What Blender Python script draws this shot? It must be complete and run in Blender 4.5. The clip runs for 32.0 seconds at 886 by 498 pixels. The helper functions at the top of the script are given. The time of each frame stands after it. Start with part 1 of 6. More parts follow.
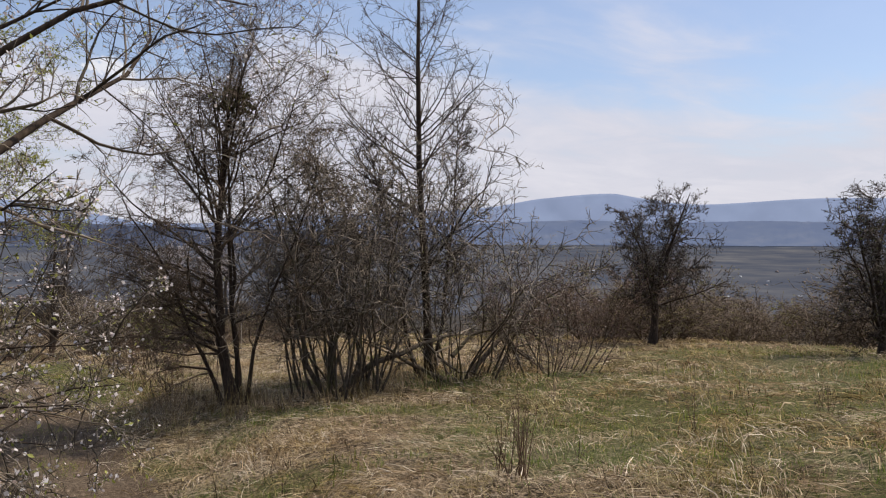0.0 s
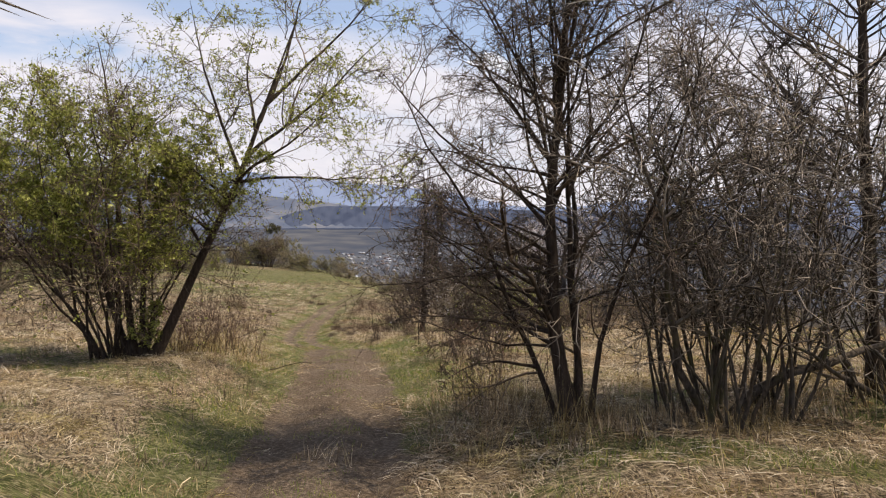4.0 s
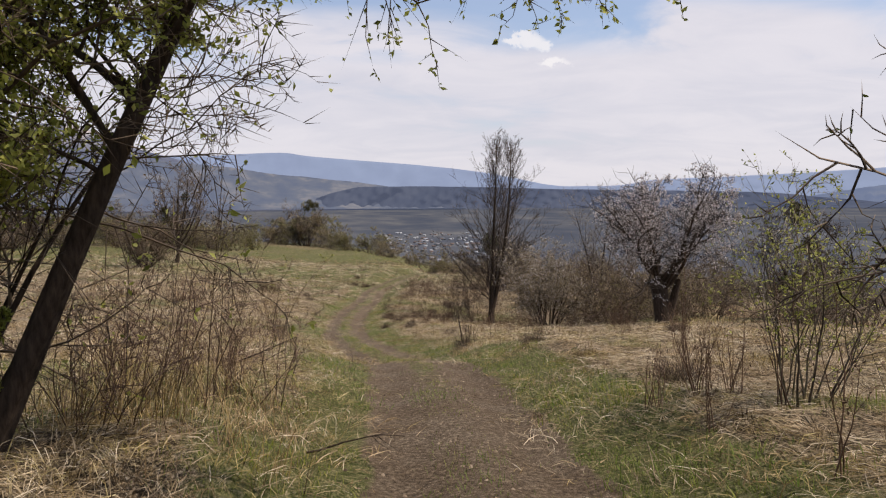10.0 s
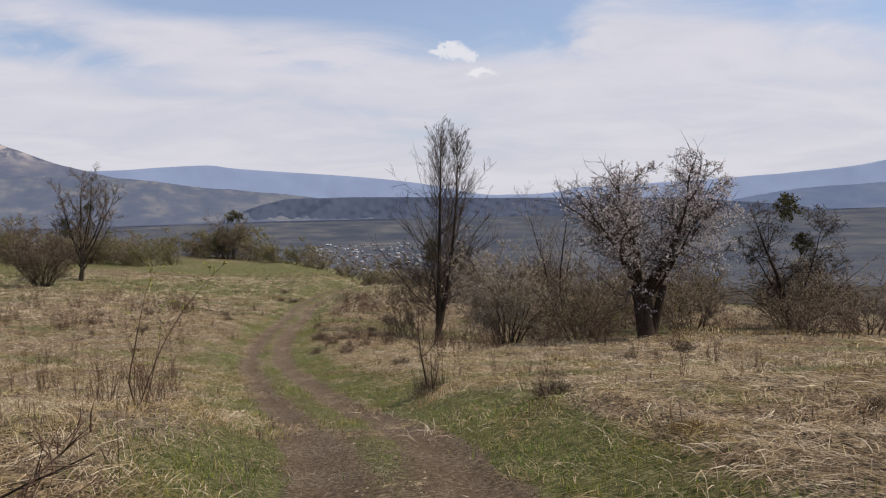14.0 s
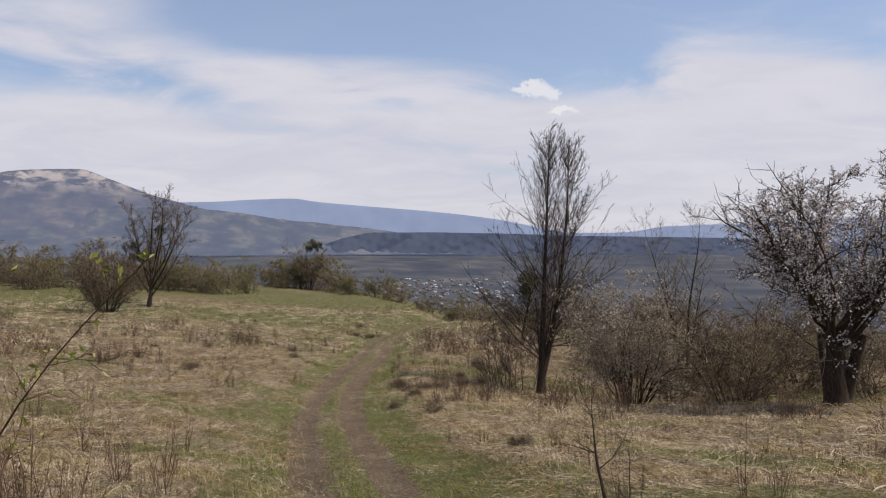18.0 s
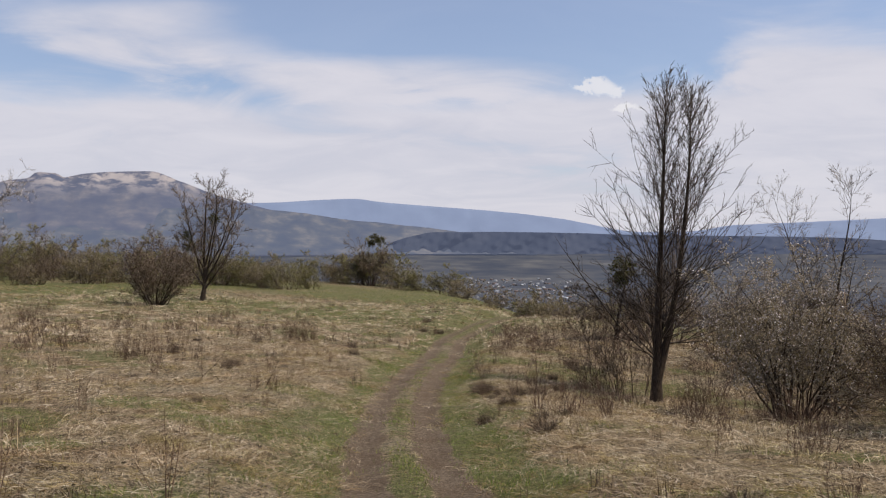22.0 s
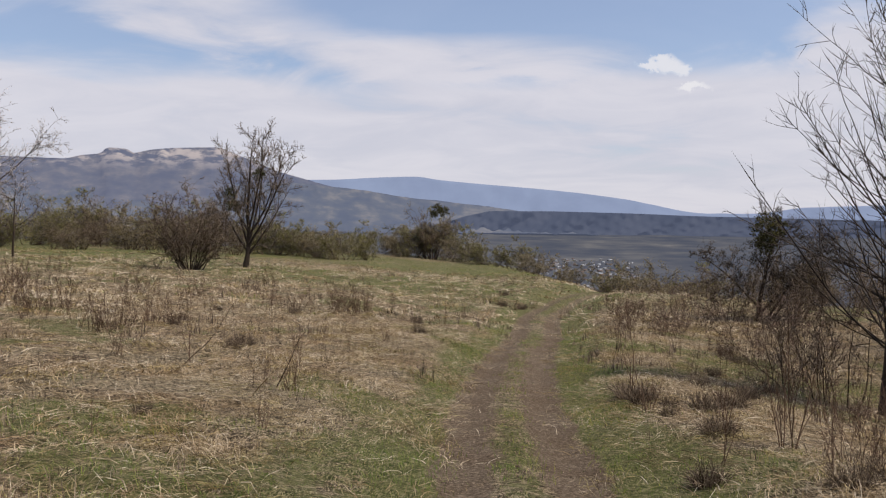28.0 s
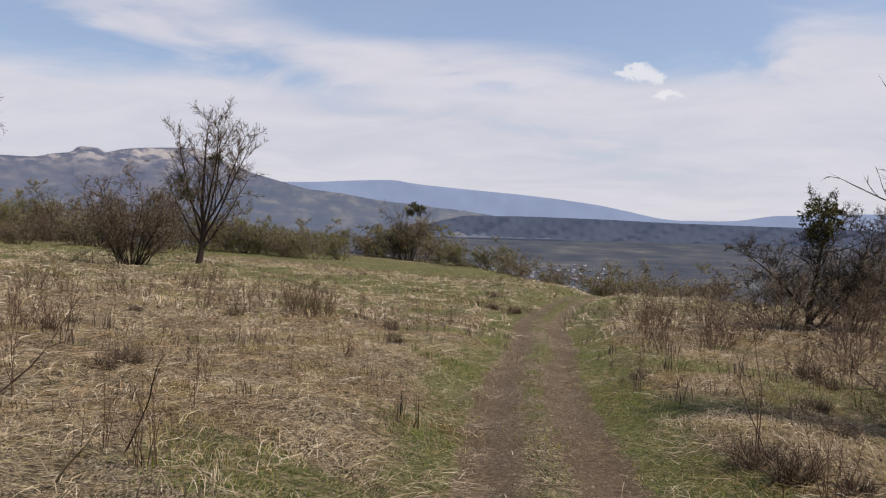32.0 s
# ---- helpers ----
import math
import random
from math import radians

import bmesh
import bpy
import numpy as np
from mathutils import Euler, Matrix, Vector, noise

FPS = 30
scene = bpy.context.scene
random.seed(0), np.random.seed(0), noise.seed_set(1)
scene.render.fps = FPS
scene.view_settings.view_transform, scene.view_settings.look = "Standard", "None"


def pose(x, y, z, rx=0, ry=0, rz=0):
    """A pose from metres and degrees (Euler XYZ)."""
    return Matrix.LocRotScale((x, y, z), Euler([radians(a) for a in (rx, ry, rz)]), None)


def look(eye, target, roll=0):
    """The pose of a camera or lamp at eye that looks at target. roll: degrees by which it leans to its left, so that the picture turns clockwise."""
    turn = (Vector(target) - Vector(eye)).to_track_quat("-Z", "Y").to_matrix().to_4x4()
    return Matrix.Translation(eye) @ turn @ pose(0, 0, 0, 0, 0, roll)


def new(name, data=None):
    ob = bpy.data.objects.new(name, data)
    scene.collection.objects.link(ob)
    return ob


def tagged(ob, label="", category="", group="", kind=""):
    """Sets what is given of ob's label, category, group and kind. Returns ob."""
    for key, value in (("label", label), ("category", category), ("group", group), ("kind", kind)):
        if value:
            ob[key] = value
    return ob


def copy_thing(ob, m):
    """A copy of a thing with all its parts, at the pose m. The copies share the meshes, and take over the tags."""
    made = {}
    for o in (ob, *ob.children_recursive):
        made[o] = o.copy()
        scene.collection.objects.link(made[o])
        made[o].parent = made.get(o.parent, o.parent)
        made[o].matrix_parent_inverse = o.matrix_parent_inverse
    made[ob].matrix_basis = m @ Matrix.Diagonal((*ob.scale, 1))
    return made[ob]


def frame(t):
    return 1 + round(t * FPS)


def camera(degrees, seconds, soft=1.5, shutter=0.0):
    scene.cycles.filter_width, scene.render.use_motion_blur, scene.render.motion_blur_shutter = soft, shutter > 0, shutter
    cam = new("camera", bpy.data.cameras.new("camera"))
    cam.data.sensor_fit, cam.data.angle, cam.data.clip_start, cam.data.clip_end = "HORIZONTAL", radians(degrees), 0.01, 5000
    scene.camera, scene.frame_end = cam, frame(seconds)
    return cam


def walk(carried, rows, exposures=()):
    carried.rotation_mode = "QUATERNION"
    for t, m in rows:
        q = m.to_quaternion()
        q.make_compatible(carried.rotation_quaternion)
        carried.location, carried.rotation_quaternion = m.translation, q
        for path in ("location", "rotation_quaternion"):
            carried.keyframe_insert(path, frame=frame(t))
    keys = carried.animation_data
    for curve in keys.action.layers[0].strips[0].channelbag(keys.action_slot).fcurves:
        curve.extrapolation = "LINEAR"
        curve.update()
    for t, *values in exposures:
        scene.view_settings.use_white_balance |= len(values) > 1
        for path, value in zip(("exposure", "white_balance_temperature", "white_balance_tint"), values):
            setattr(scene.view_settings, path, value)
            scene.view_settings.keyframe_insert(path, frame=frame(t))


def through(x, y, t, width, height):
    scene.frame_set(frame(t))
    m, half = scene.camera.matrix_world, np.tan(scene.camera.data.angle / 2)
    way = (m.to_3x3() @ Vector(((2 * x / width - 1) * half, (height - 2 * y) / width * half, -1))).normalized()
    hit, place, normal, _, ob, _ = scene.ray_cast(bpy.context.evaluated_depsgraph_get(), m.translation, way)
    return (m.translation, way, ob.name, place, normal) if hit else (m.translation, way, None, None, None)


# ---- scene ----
cam = camera(56.9, 32.0, 1.2)
PATH = [
    (0, (0.194, 0.372, 1.383), (1.296, 2.041, 1.345), 0.1),
    (0.5, (0.397, 0.866, 1.337), (1.493, 2.539, 1.326), 0.2),
    (1, (0.536, 1.394, 1.201), (1.688, 3.028, 1.216), -0.0),
    (1.5, (0.839, 1.661, 1.231), (2.018, 3.276, 1.238), 0.1),
    (2, (1.21, 1.994, 1.266), (2.219, 3.721, 1.264), -0.8),
    (2.5, (1.451, 2.508, 1.266), (2.26, 4.337, 1.261), -0.8),
    (3, (1.623, 3.025, 1.254), (2.342, 4.891, 1.229), 0.2),
    (3.5, (1.806, 3.577, 1.089), (2.213, 5.533, 1.016), 0.6),
    (4, (1.846, 4.187, 0.922), (2.123, 6.166, 0.843), 0.0),
    (4.5, (1.821, 4.892, 0.796), (1.992, 6.884, 0.736), -0.5),
    (6.5, (1.528, 7.948, 0.459), (1.539, 9.947, 0.405), -0.2),
    (7, (1.431, 8.709, 0.366), (1.445, 10.709, 0.314), -0.2),
    (7.5, (1.328, 9.492, 0.291), (1.34, 11.491, 0.24), -0.2),
    (8, (1.291, 10.173, 0.257), (1.303, 12.172, 0.207), -0.0),
    (8.5, (1.256, 10.901, 0.204), (1.285, 12.9, 0.15), -0.2),
    (9, (1.237, 11.687, 0.14), (1.288, 13.686, 0.076), -0.4),
    (9.5, (1.218, 12.439, 0.108), (1.35, 14.432, -0.006), -0.3),
    (10, (1.241, 13.177, 0.087), (1.429, 15.164, -0.04), -0.4),
    (10.5, (1.238, 13.904, 0.045), (1.44, 15.89, -0.073), -0.4),
    (11, (1.225, 14.592, -0.014), (1.459, 16.575, -0.122), -0.6),
    (11.5, (1.224, 15.288, -0.071), (1.459, 17.271, -0.18), -0.6),
    (12, (1.177, 15.928, -0.126), (1.414, 17.911, -0.234), -0.5),
    (12.5, (1.174, 16.533, -0.185), (1.421, 18.515, -0.292), -0.5),
    (13, (1.192, 17.205, -0.228), (1.487, 19.18, -0.339), -0.8),
    (13.5, (1.306, 17.884, -0.3), (1.648, 19.851, -0.412), -1.1),
    (15.5, (1.502, 20.819, -0.544), (1.868, 22.783, -0.619), -1.7),
    (16, (1.488, 21.636, -0.6), (1.813, 23.608, -0.679), -1.5),
    (16.5, (1.523, 22.426, -0.648), (1.816, 24.404, -0.697), -1.8),
    (17, (1.573, 23.24, -0.743), (1.839, 25.222, -0.782), -1.7),
    (17.5, (1.553, 23.953, -0.808), (1.806, 25.937, -0.828), -1.4),
    (18, (1.502, 24.614, -0.885), (1.669, 26.607, -0.899), -0.2),
    (18.5, (1.432, 25.3, -0.942), (1.411, 27.3, -0.961), -0.1),
    (19, (1.323, 26.01, -0.971), (1.159, 28.003, -0.996), -0.1),
    (19.5, (1.191, 26.618, -1.006), (1.048, 28.612, -1.021), -0.4),
    (20, (1.105, 27.282, -1.113), (0.973, 29.277, -1.12), -0.6),
    (20.5, (1.036, 27.94, -1.232), (0.906, 29.936, -1.237), -0.6),
    (21, (1.026, 28.602, -1.369), (0.896, 30.598, -1.374), -0.6),
    (21.5, (1.028, 29.253, -1.511), (0.991, 31.253, -1.53), -0.1),
    (22, (1.087, 29.994, -1.679), (1.104, 31.994, -1.693), -0.3),
    (22.5, (1.121, 30.666, -1.826), (1.229, 32.663, -1.843), -0.0),
    (23, (1.156, 31.341, -1.946), (1.273, 33.337, -1.948), -0.1),
    (23.5, (1.08, 32.02, -2.05), (1.171, 34.018, -2.043), 0.3),
    (24, (0.971, 32.719, -2.164), (0.967, 34.719, -2.169), 0.1),
    (24.5, (0.815, 33.364, -2.222), (0.764, 35.363, -2.236), 0.3),
    (25, (0.639, 34.048, -2.324), (0.489, 36.04, -2.427), 0.4),
    (25.5, (0.515, 34.715, -2.361), (0.357, 36.706, -2.46), 0.4),
    (27.5, (0.171, 37.368, -2.684), (0.019, 39.361, -2.754), 0.7),
    (28, (0.08, 38.028, -2.757), (-0.048, 40.023, -2.823), 0.5),
    (28.5, (0.032, 38.729, -2.872), (-0.059, 40.726, -2.929), 0.1),
    (29, (-0.023, 39.425, -2.961), (-0.05, 41.423, -3.033), 0.3),
    (29.5, (-0.084, 40.161, -3.041), (-0.104, 42.16, -3.113), 0.3),
    (30, (-0.187, 40.839, -3.095), (-0.21, 42.838, -3.168), 0.3),
    (30.5, (-0.28, 41.509, -3.134), (-0.395, 43.505, -3.186), -0.2),
    (31, (-0.389, 42.128, -3.227), (-0.622, 44.113, -3.302), 0.1),
    (31.5, (-0.415, 42.787, -3.275), (-0.665, 44.769, -3.366), -0.2),
    (32, (-0.451, 43.434, -3.366), (-0.518, 45.432, -3.421), 1.2),
]
EXPOSURES = [(0.0, 0.1, 6600, 12), (2.5, 0.15, 6600, 12), (4.0, 0.4, 6950, 13), (7.5, 0.38, 7050, 14), (8.5, 0.28, 7000, 14), (10.0, 0.15, 6800, 13), (13.0, 0.0, 6600, 12), (32.0, 0.0, 6600, 12)]
walk(cam, [(t, look(eye, target, roll)) for t, eye, target, roll in PATH], EXPOSURES)

# ---- terrain shape ----
PROFILE_Y = (-400, -60, -10, 0, 8, 17, 21, 26, 31, 37, 43, 50, 55, 62, 79, 100, 130, 165, 200, 260, 500, 1000, 1600, 3900, 4900)
PROFILE_Z = (20, 5.0, 0.95, -0.1, -1.15, -1.85, -2.15, -2.6, -3.5, -4.25, -4.95, -5.45, -5.8, -6.2, -6.6, -7.1, -7.9, -8.7, -12.5, -24, -62, -92, -90, -46, -44)
TRACK_Y = (-12, 0, 4, 8, 11, 14, 17, 20, 24, 30, 35, 40, 45, 50, 55, 59, 63, 69, 74, 79, 90, 110)
TRACK_X = (0.2, 0.5, 1.0, 1.4, 1.65, 1.85, 2.0, 2.1, 2.12, 1.85, 1.25, 0.75, 0.38, 0.3, 0.5, 0.8, 1.3, 1.75, 2.7, 3.75, 7.0, 14)


def smooth_curve(at, knots, values):
    """Monotone cubic through the knots."""
    k, v, at = np.asarray(knots, float), np.asarray(values, float), np.clip(at, knots[0], knots[-1])
    h, d = np.diff(k), np.diff(v) / np.diff(k)
    m = np.r_[d[0], np.where(d[1:] * d[:-1] > 0, 2 * d[1:] * d[:-1] / np.where(d[1:] + d[:-1] == 0, 1, d[1:] + d[:-1]), 0), d[-1]]
    i = np.clip(np.searchsorted(k, at) - 1, 0, len(k) - 2)
    t = (at - k[i]) / h[i]
    return (v[i] * (1 + 2 * t) * (1 - t) ** 2 + m[i] * h[i] * t * (1 - t) ** 2 + v[i + 1] * t * t * (3 - 2 * t) + m[i + 1] * h[i] * t * t * (t - 1))


def step(a, b, x):
    t = np.clip((np.asarray(x, float) - a) / (b - a), 0, 1)
    return t * t * (3 - 2 * t)


def track_x(y):
    return smooth_curve(np.asarray(y, float), TRACK_Y, TRACK_X)


def waves(x, y, size, seed=0.0):
    """A cheap smooth noise in -1..1 from crossed sines."""
    a, b = x / size + seed * 1.7, y / size - seed * 2.3
    return (np.sin(a * 1.9 + 1.3 * np.sin(b * 1.1 + seed)) + np.sin(b * 2.3 + 1.1 * np.sin(a * 1.7 + 2 * seed)) + np.sin((a + b) * 1.3 + seed)) / 3


def hill(x, y):
    """Height of the ground without the ruts."""
    x, y = np.asarray(x, float), np.asarray(y, float)
    z = smooth_curve(y, PROFILE_Y, PROFILE_Z)
    near = 1 - step(180, 420, np.hypot(x, y))
    off = x - track_x(np.clip(y, -12, 95))
    bank = step(0.7, 2.6, np.abs(off)) * step(120, 80, y)
    z = z + bank * (0.28 + 0.22 * (off < 0) * step(34, 16, y)) * near
    left = np.clip(-x - 2, 0, None)
    z = z + near * 3.6 * (1 - np.exp(-left * 0.065 / 3.6))
    right = np.clip(x - 13 + 8.5 * step(66, 98, y), 0, 400)
    z = z - (0.12 + 0.05 * step(70, 100, y)) * right * (right / (right + 7))
    brow = np.clip(x - 3 + 0.1 * (y - 95), 0, 300)
    z = z - 0.22 * brow * brow / (brow + 2.5) * step(76, 100, y) * step(400, 160, y)
    z = z - 0.95 * np.exp(-(((x - 9) / 5.5) ** 2) - ((y - 52) / 7.5) ** 2)
    z = z + near * (0.06 * waves(x, y, 1.6, 1) + 0.10 * waves(x, y, 5.5, 2)) * step(0.6, 2.0, np.abs(off))
    z = z + near * 0.05 * step(-0.1, 0.9, waves(x, y, 0.27, 51) + 0.6 * waves(x, y, 0.8, 52)) * step(1.3, 2.4, np.abs(off))
    r = np.hypot(x, y)
    far = step(250, 700, r)
    z = z + (smooth_curve(r, PROFILE_Y, PROFILE_Z) - z) * far
    return z + far * 3.0 * waves(x, y, 260.0, 3)


def ground_z(x, y):
    x, y = np.asarray(x, float), np.asarray(y, float)
    off = x - track_x(np.clip(y, -12, 110))
    on = step(115, 95, y) * step(-12, -8, y)
    ruts = np.exp(-((np.abs(off) - 0.58) / 0.2) ** 2) * (0.75 + 0.25 * waves(x, y, 0.7, 4))
    crown = np.exp(-(off / 0.25) ** 2)
    return hill(x, y) + on * (-0.06 * ruts + 0.03 * crown + 0.008 * waves(x, y, 0.17, 5))


# ---- world, sun ----
SUN_TURN, SUN_HEIGHT = 100.0, 57.0
world = bpy.data.worlds.new("sky")
scene.world = world
world.use_nodes = True
wn, wl = world.node_tree.nodes, world.node_tree.links
wn.clear()


def wmath(op, a, b=None, c=None):
    n = wn.new("ShaderNodeMath")
    n.operation = op
    for i, v in enumerate((a, b, c)):
        if v is None:
            continue
        if isinstance(v, (int, float)):
            n.inputs[i].default_value = v
        else:
            wl.new(v, n.inputs[i])
    return n.outputs[0]


def wrange(v, a, b, c=0.0, d=1.0):
    n = wn.new("ShaderNodeMapRange")
    n.interpolation_type = "SMOOTHSTEP"
    wl.new(v, n.inputs[0])
    for i, k in zip((1, 2, 3, 4), (a, b, c, d)):
        n.inputs[i].default_value = k
    return n.outputs[0]


def wnoise(vec, size, detail, rough, warp=0.0):
    n = wn.new("ShaderNodeTexNoise")
    wl.new(vec, n.inputs["Vector"])
    n.inputs["Scale"].default_value, n.inputs["Detail"].default_value = size, detail
    n.inputs["Roughness"].default_value, n.inputs["Distortion"].default_value = rough, warp
    return n.outputs["Fac"]


sky = wn.new("ShaderNodeTexSky")
sky.sky_type, sky.sun_disc = "NISHITA", False
sky.sun_elevation, sky.sun_rotation = radians(SUN_HEIGHT), radians(SUN_TURN)
sky.altitude, sky.air_density, sky.dust_density, sky.ozone_density = 300, 1.0, 1.2, 1.5
way = wn.new("ShaderNodeTexCoord").outputs["Generated"]
sep = wn.new("ShaderNodeSeparateXYZ")
wl.new(way, sep.inputs[0])
up = wmath("MAXIMUM", sep.outputs[2], 0.0)
flat = wmath("ADD", up, 0.16)
lie = wn.new("ShaderNodeCombineXYZ")
wl.new(wmath("DIVIDE", sep.outputs[0], flat), lie.inputs[0])
wl.new(wmath("MULTIPLY", wmath("DIVIDE", sep.outputs[1], flat), 1.25), lie.inputs[1])
lie.inputs[2].default_value = 3.7
sheet = wnoise(lie.outputs[0], 0.62, 7, 0.5, 0.35)
wisp = wnoise(lie.outputs[0], 1.7, 8, 0.6, 0.8)
veil = wmath("ADD", wmath("MULTIPLY", sheet, 0.75), wmath("MULTIPLY", wisp, 0.25))
bank = wrange(up, 0.07, 0.29, 0.2, -0.05)
sx = wmath("DIVIDE", sep.outputs[0], wmath("MAXIMUM", sep.outputs[1], 0.05))
sz = wmath("DIVIDE", sep.outputs[2], wmath("MAXIMUM", sep.outputs[1], 0.05))
bent_x, bent_z = wmath("ADD", sx, wmath("MULTIPLY", wmath("SUBTRACT", wisp, 0.5), 0.16)), wmath("ADD", sz, wmath("MULTIPLY", wmath("SUBTRACT", wisp, 0.5), 0.07))


def spot(x, z, wx, wz, flat_x, flat_z):
    """Closeness to a place in the sky: 1 there, 0 beyond its reach."""
    dx = wmath("DIVIDE", wmath("SUBTRACT", flat_x, x), wx)
    dz = wmath("DIVIDE", wmath("SUBTRACT", flat_z, z), wz)
    return wrange(wmath("ADD", wmath("MULTIPLY", dx, dx), wmath("MULTIPLY", dz, dz)), 1.0, 0.0)


for x, z, wx, wz, much in ((-0.36, 0.26, 0.22, 0.055, 0.22), (-0.58, 0.215, 0.17, 0.055, -0.12), (-0.42, 0.185, 0.2, 0.02, -0.10), (-0.05, 0.265, 0.32, 0.05, -0.16), (0.0, 0.168, 0.13, 0.022, -0.12), (-0.12, 0.205, 0.3, 0.04, 0.12), (0.27, 0.215, 0.13, 0.055, -0.16), (0.47, 0.21, 0.2, 0.04, 0.14), (0.21, 0.26, 0.22, 0.05, -0.14), (0.1, 0.13, 0.6, 0.06, 0.08)):
    bank = wmath("ADD", bank, wmath("MULTIPLY", spot(x, z, wx, wz, bent_x, bent_z), 0.6 * much))
cover = wrange(wmath("ADD", veil, bank), 0.44, 0.66, 0.22, 0.95)
# one small heap cloud over the valley
puffs = wmath("MULTIPLY", wmath("SUBTRACT", wnoise(way, 60.0, 6, 0.62), 0.5), 0.045)
puff_x, puff_z = wmath("ADD", sx, puffs), wmath("SUBTRACT", sz, wmath("MULTIPLY", puffs, 0.7))
heap = 0.0
for x, z, wx, wz in ((0.184, 0.1895, 0.021, 0.010), (0.203, 0.1905, 0.026, 0.014), (0.218, 0.186, 0.019, 0.011), (0.231, 0.165, 0.026, 0.007)):
    heap = wmath("MAXIMUM", heap, spot(x, z, wx, wz, puff_x, puff_z))
heap = wrange(heap, 0.02, 1.0, 0.0, 0.85)
cloud = wn.new("ShaderNodeMix")
cloud.data_type = "RGBA"
wl.new(heap, cloud.inputs["Factor"])
shade = wn.new("ShaderNodeMix")
shade.data_type = "RGBA"
wl.new(wrange(wmath("ADD", wmath("MULTIPLY", wisp, 0.5), wmath("MULTIPLY", sheet, 0.5)), 0.38, 0.62), shade.inputs["Factor"])
shade.inputs["A"].default_value, shade.inputs["B"].default_value = (6.0, 6.15, 7.0, 1), (6.95, 6.95, 7.6, 1)
wl.new(shade.outputs["Result"], cloud.inputs["A"])
cloud.inputs["B"].default_value = (8.4, 8.4, 8.6, 1)
over = wn.new("ShaderNodeMix")
over.data_type = "RGBA"
wl.new(wmath("MAXIMUM", cover, heap), over.inputs["Factor"])
tint = wn.new("ShaderNodeMix")
tint.data_type, tint.blend_type = "RGBA", "MULTIPLY"
tint.inputs["Factor"].default_value = 1.0
wl.new(sky.outputs[0], tint.inputs["A"])
tint.inputs["B"].default_value = (1.12, 1.2, 1.32, 1)
wl.new(tint.outputs["Result"], over.inputs["A"])
wl.new(cloud.outputs["Result"], over.inputs["B"])
back = wn.new("ShaderNodeBackground")
back.inputs["Strength"].default_value = 0.1
wl.new(over.outputs["Result"], back.inputs["Color"])
wl.new(back.outputs[0], wn.new("ShaderNodeOutputWorld").inputs[0])

lamp = bpy.data.lights.new("sun", "SUN")
lamp.energy, lamp.angle, lamp.color = 3.8, radians(0.6), (1.0, 0.90, 0.76)
sun = new("sun", lamp)
a, e = radians(SUN_TURN), radians(SUN_HEIGHT)
sun.matrix_world = look((60 * math.sin(a) * math.cos(e), 60 * math.cos(a) * math.cos(e), 60 * math.sin(e)), (0, 0, 0))


# ---- materials ----
def material(name, rough=0.85, spec=0.25):
    m = bpy.data.materials.new(name)
    m.use_nodes = True
    b = m.node_tree.nodes["Principled BSDF"]
    b.inputs["Roughness"].default_value = rough
    b.inputs["Specular IOR Level"].default_value = spec
    return m, m.node_tree.nodes, m.node_tree.links, b


def noise_fac(nodes, links, size, detail=4, rough=0.55, coord="Object", stretch=None):
    c = nodes.new("ShaderNodeTexCoord")
    n = nodes.new("ShaderNodeTexNoise")
    n.inputs["Scale"].default_value, n.inputs["Detail"].default_value, n.inputs["Roughness"].default_value = size, detail, rough
    src = c.outputs[coord]
    if stretch:
        k = nodes.new("ShaderNodeMapping")
        k.inputs["Scale"].default_value = stretch
        links.new(src, k.inputs[0])
        src = k.outputs[0]
    links.new(src, n.inputs["Vector"])
    return n.outputs["Fac"]


def ramp(nodes, links, fac, stops):
    r = nodes.new("ShaderNodeValToRGB")
    while len(r.color_ramp.elements) < len(stops):
        r.color_ramp.elements.new(0.5)
    for el, (at, col) in zip(r.color_ramp.elements, stops):
        el.position, el.color = at, (*col, 1)
    links.new(fac, r.inputs[0])
    return r.outputs[0]


def blend(nodes, links, fac, a, b, kind="MIX"):
    n = nodes.new("ShaderNodeMix")
    n.data_type, n.blend_type = "RGBA", kind
    for key, v in (("Factor", fac), ("A", a), ("B", b)):
        if isinstance(v, (int, float)):
            n.inputs[key].default_value = v
        elif isinstance(v, tuple):
            n.inputs[key].default_value = (*v, 1)
        else:
            links.new(v, n.inputs[key])
    return n.outputs["Result"]


def relief(nodes, links, b, fac, strength, distance):
    n = nodes.new("ShaderNodeBump")
    n.inputs["Strength"].default_value, n.inputs["Distance"].default_value = strength, distance
    links.new(fac, n.inputs["Height"])
    links.new(n.outputs[0], b.inputs["Normal"])


def bark(name, dark, pale, moss=None):
    m, n, l, b = material(name, 0.9, 0.15)
    grain = noise_fac(n, l, 28, 5, 0.6, stretch=(1, 1, 0.25))
    col = ramp(n, l, grain, [(0.3, dark), (0.72, pale)])
    if moss:
        col = blend(n, l, ramp(n, l, noise_fac(n, l, 3.5, 3), [(0.52, (0, 0, 0)), (0.66, (0.7, 0.7, 0.7))]), col, moss)
    l.new(col, b.inputs["Base Color"])
    relief(n, l, b, grain, 0.8, 0.012)
    return m


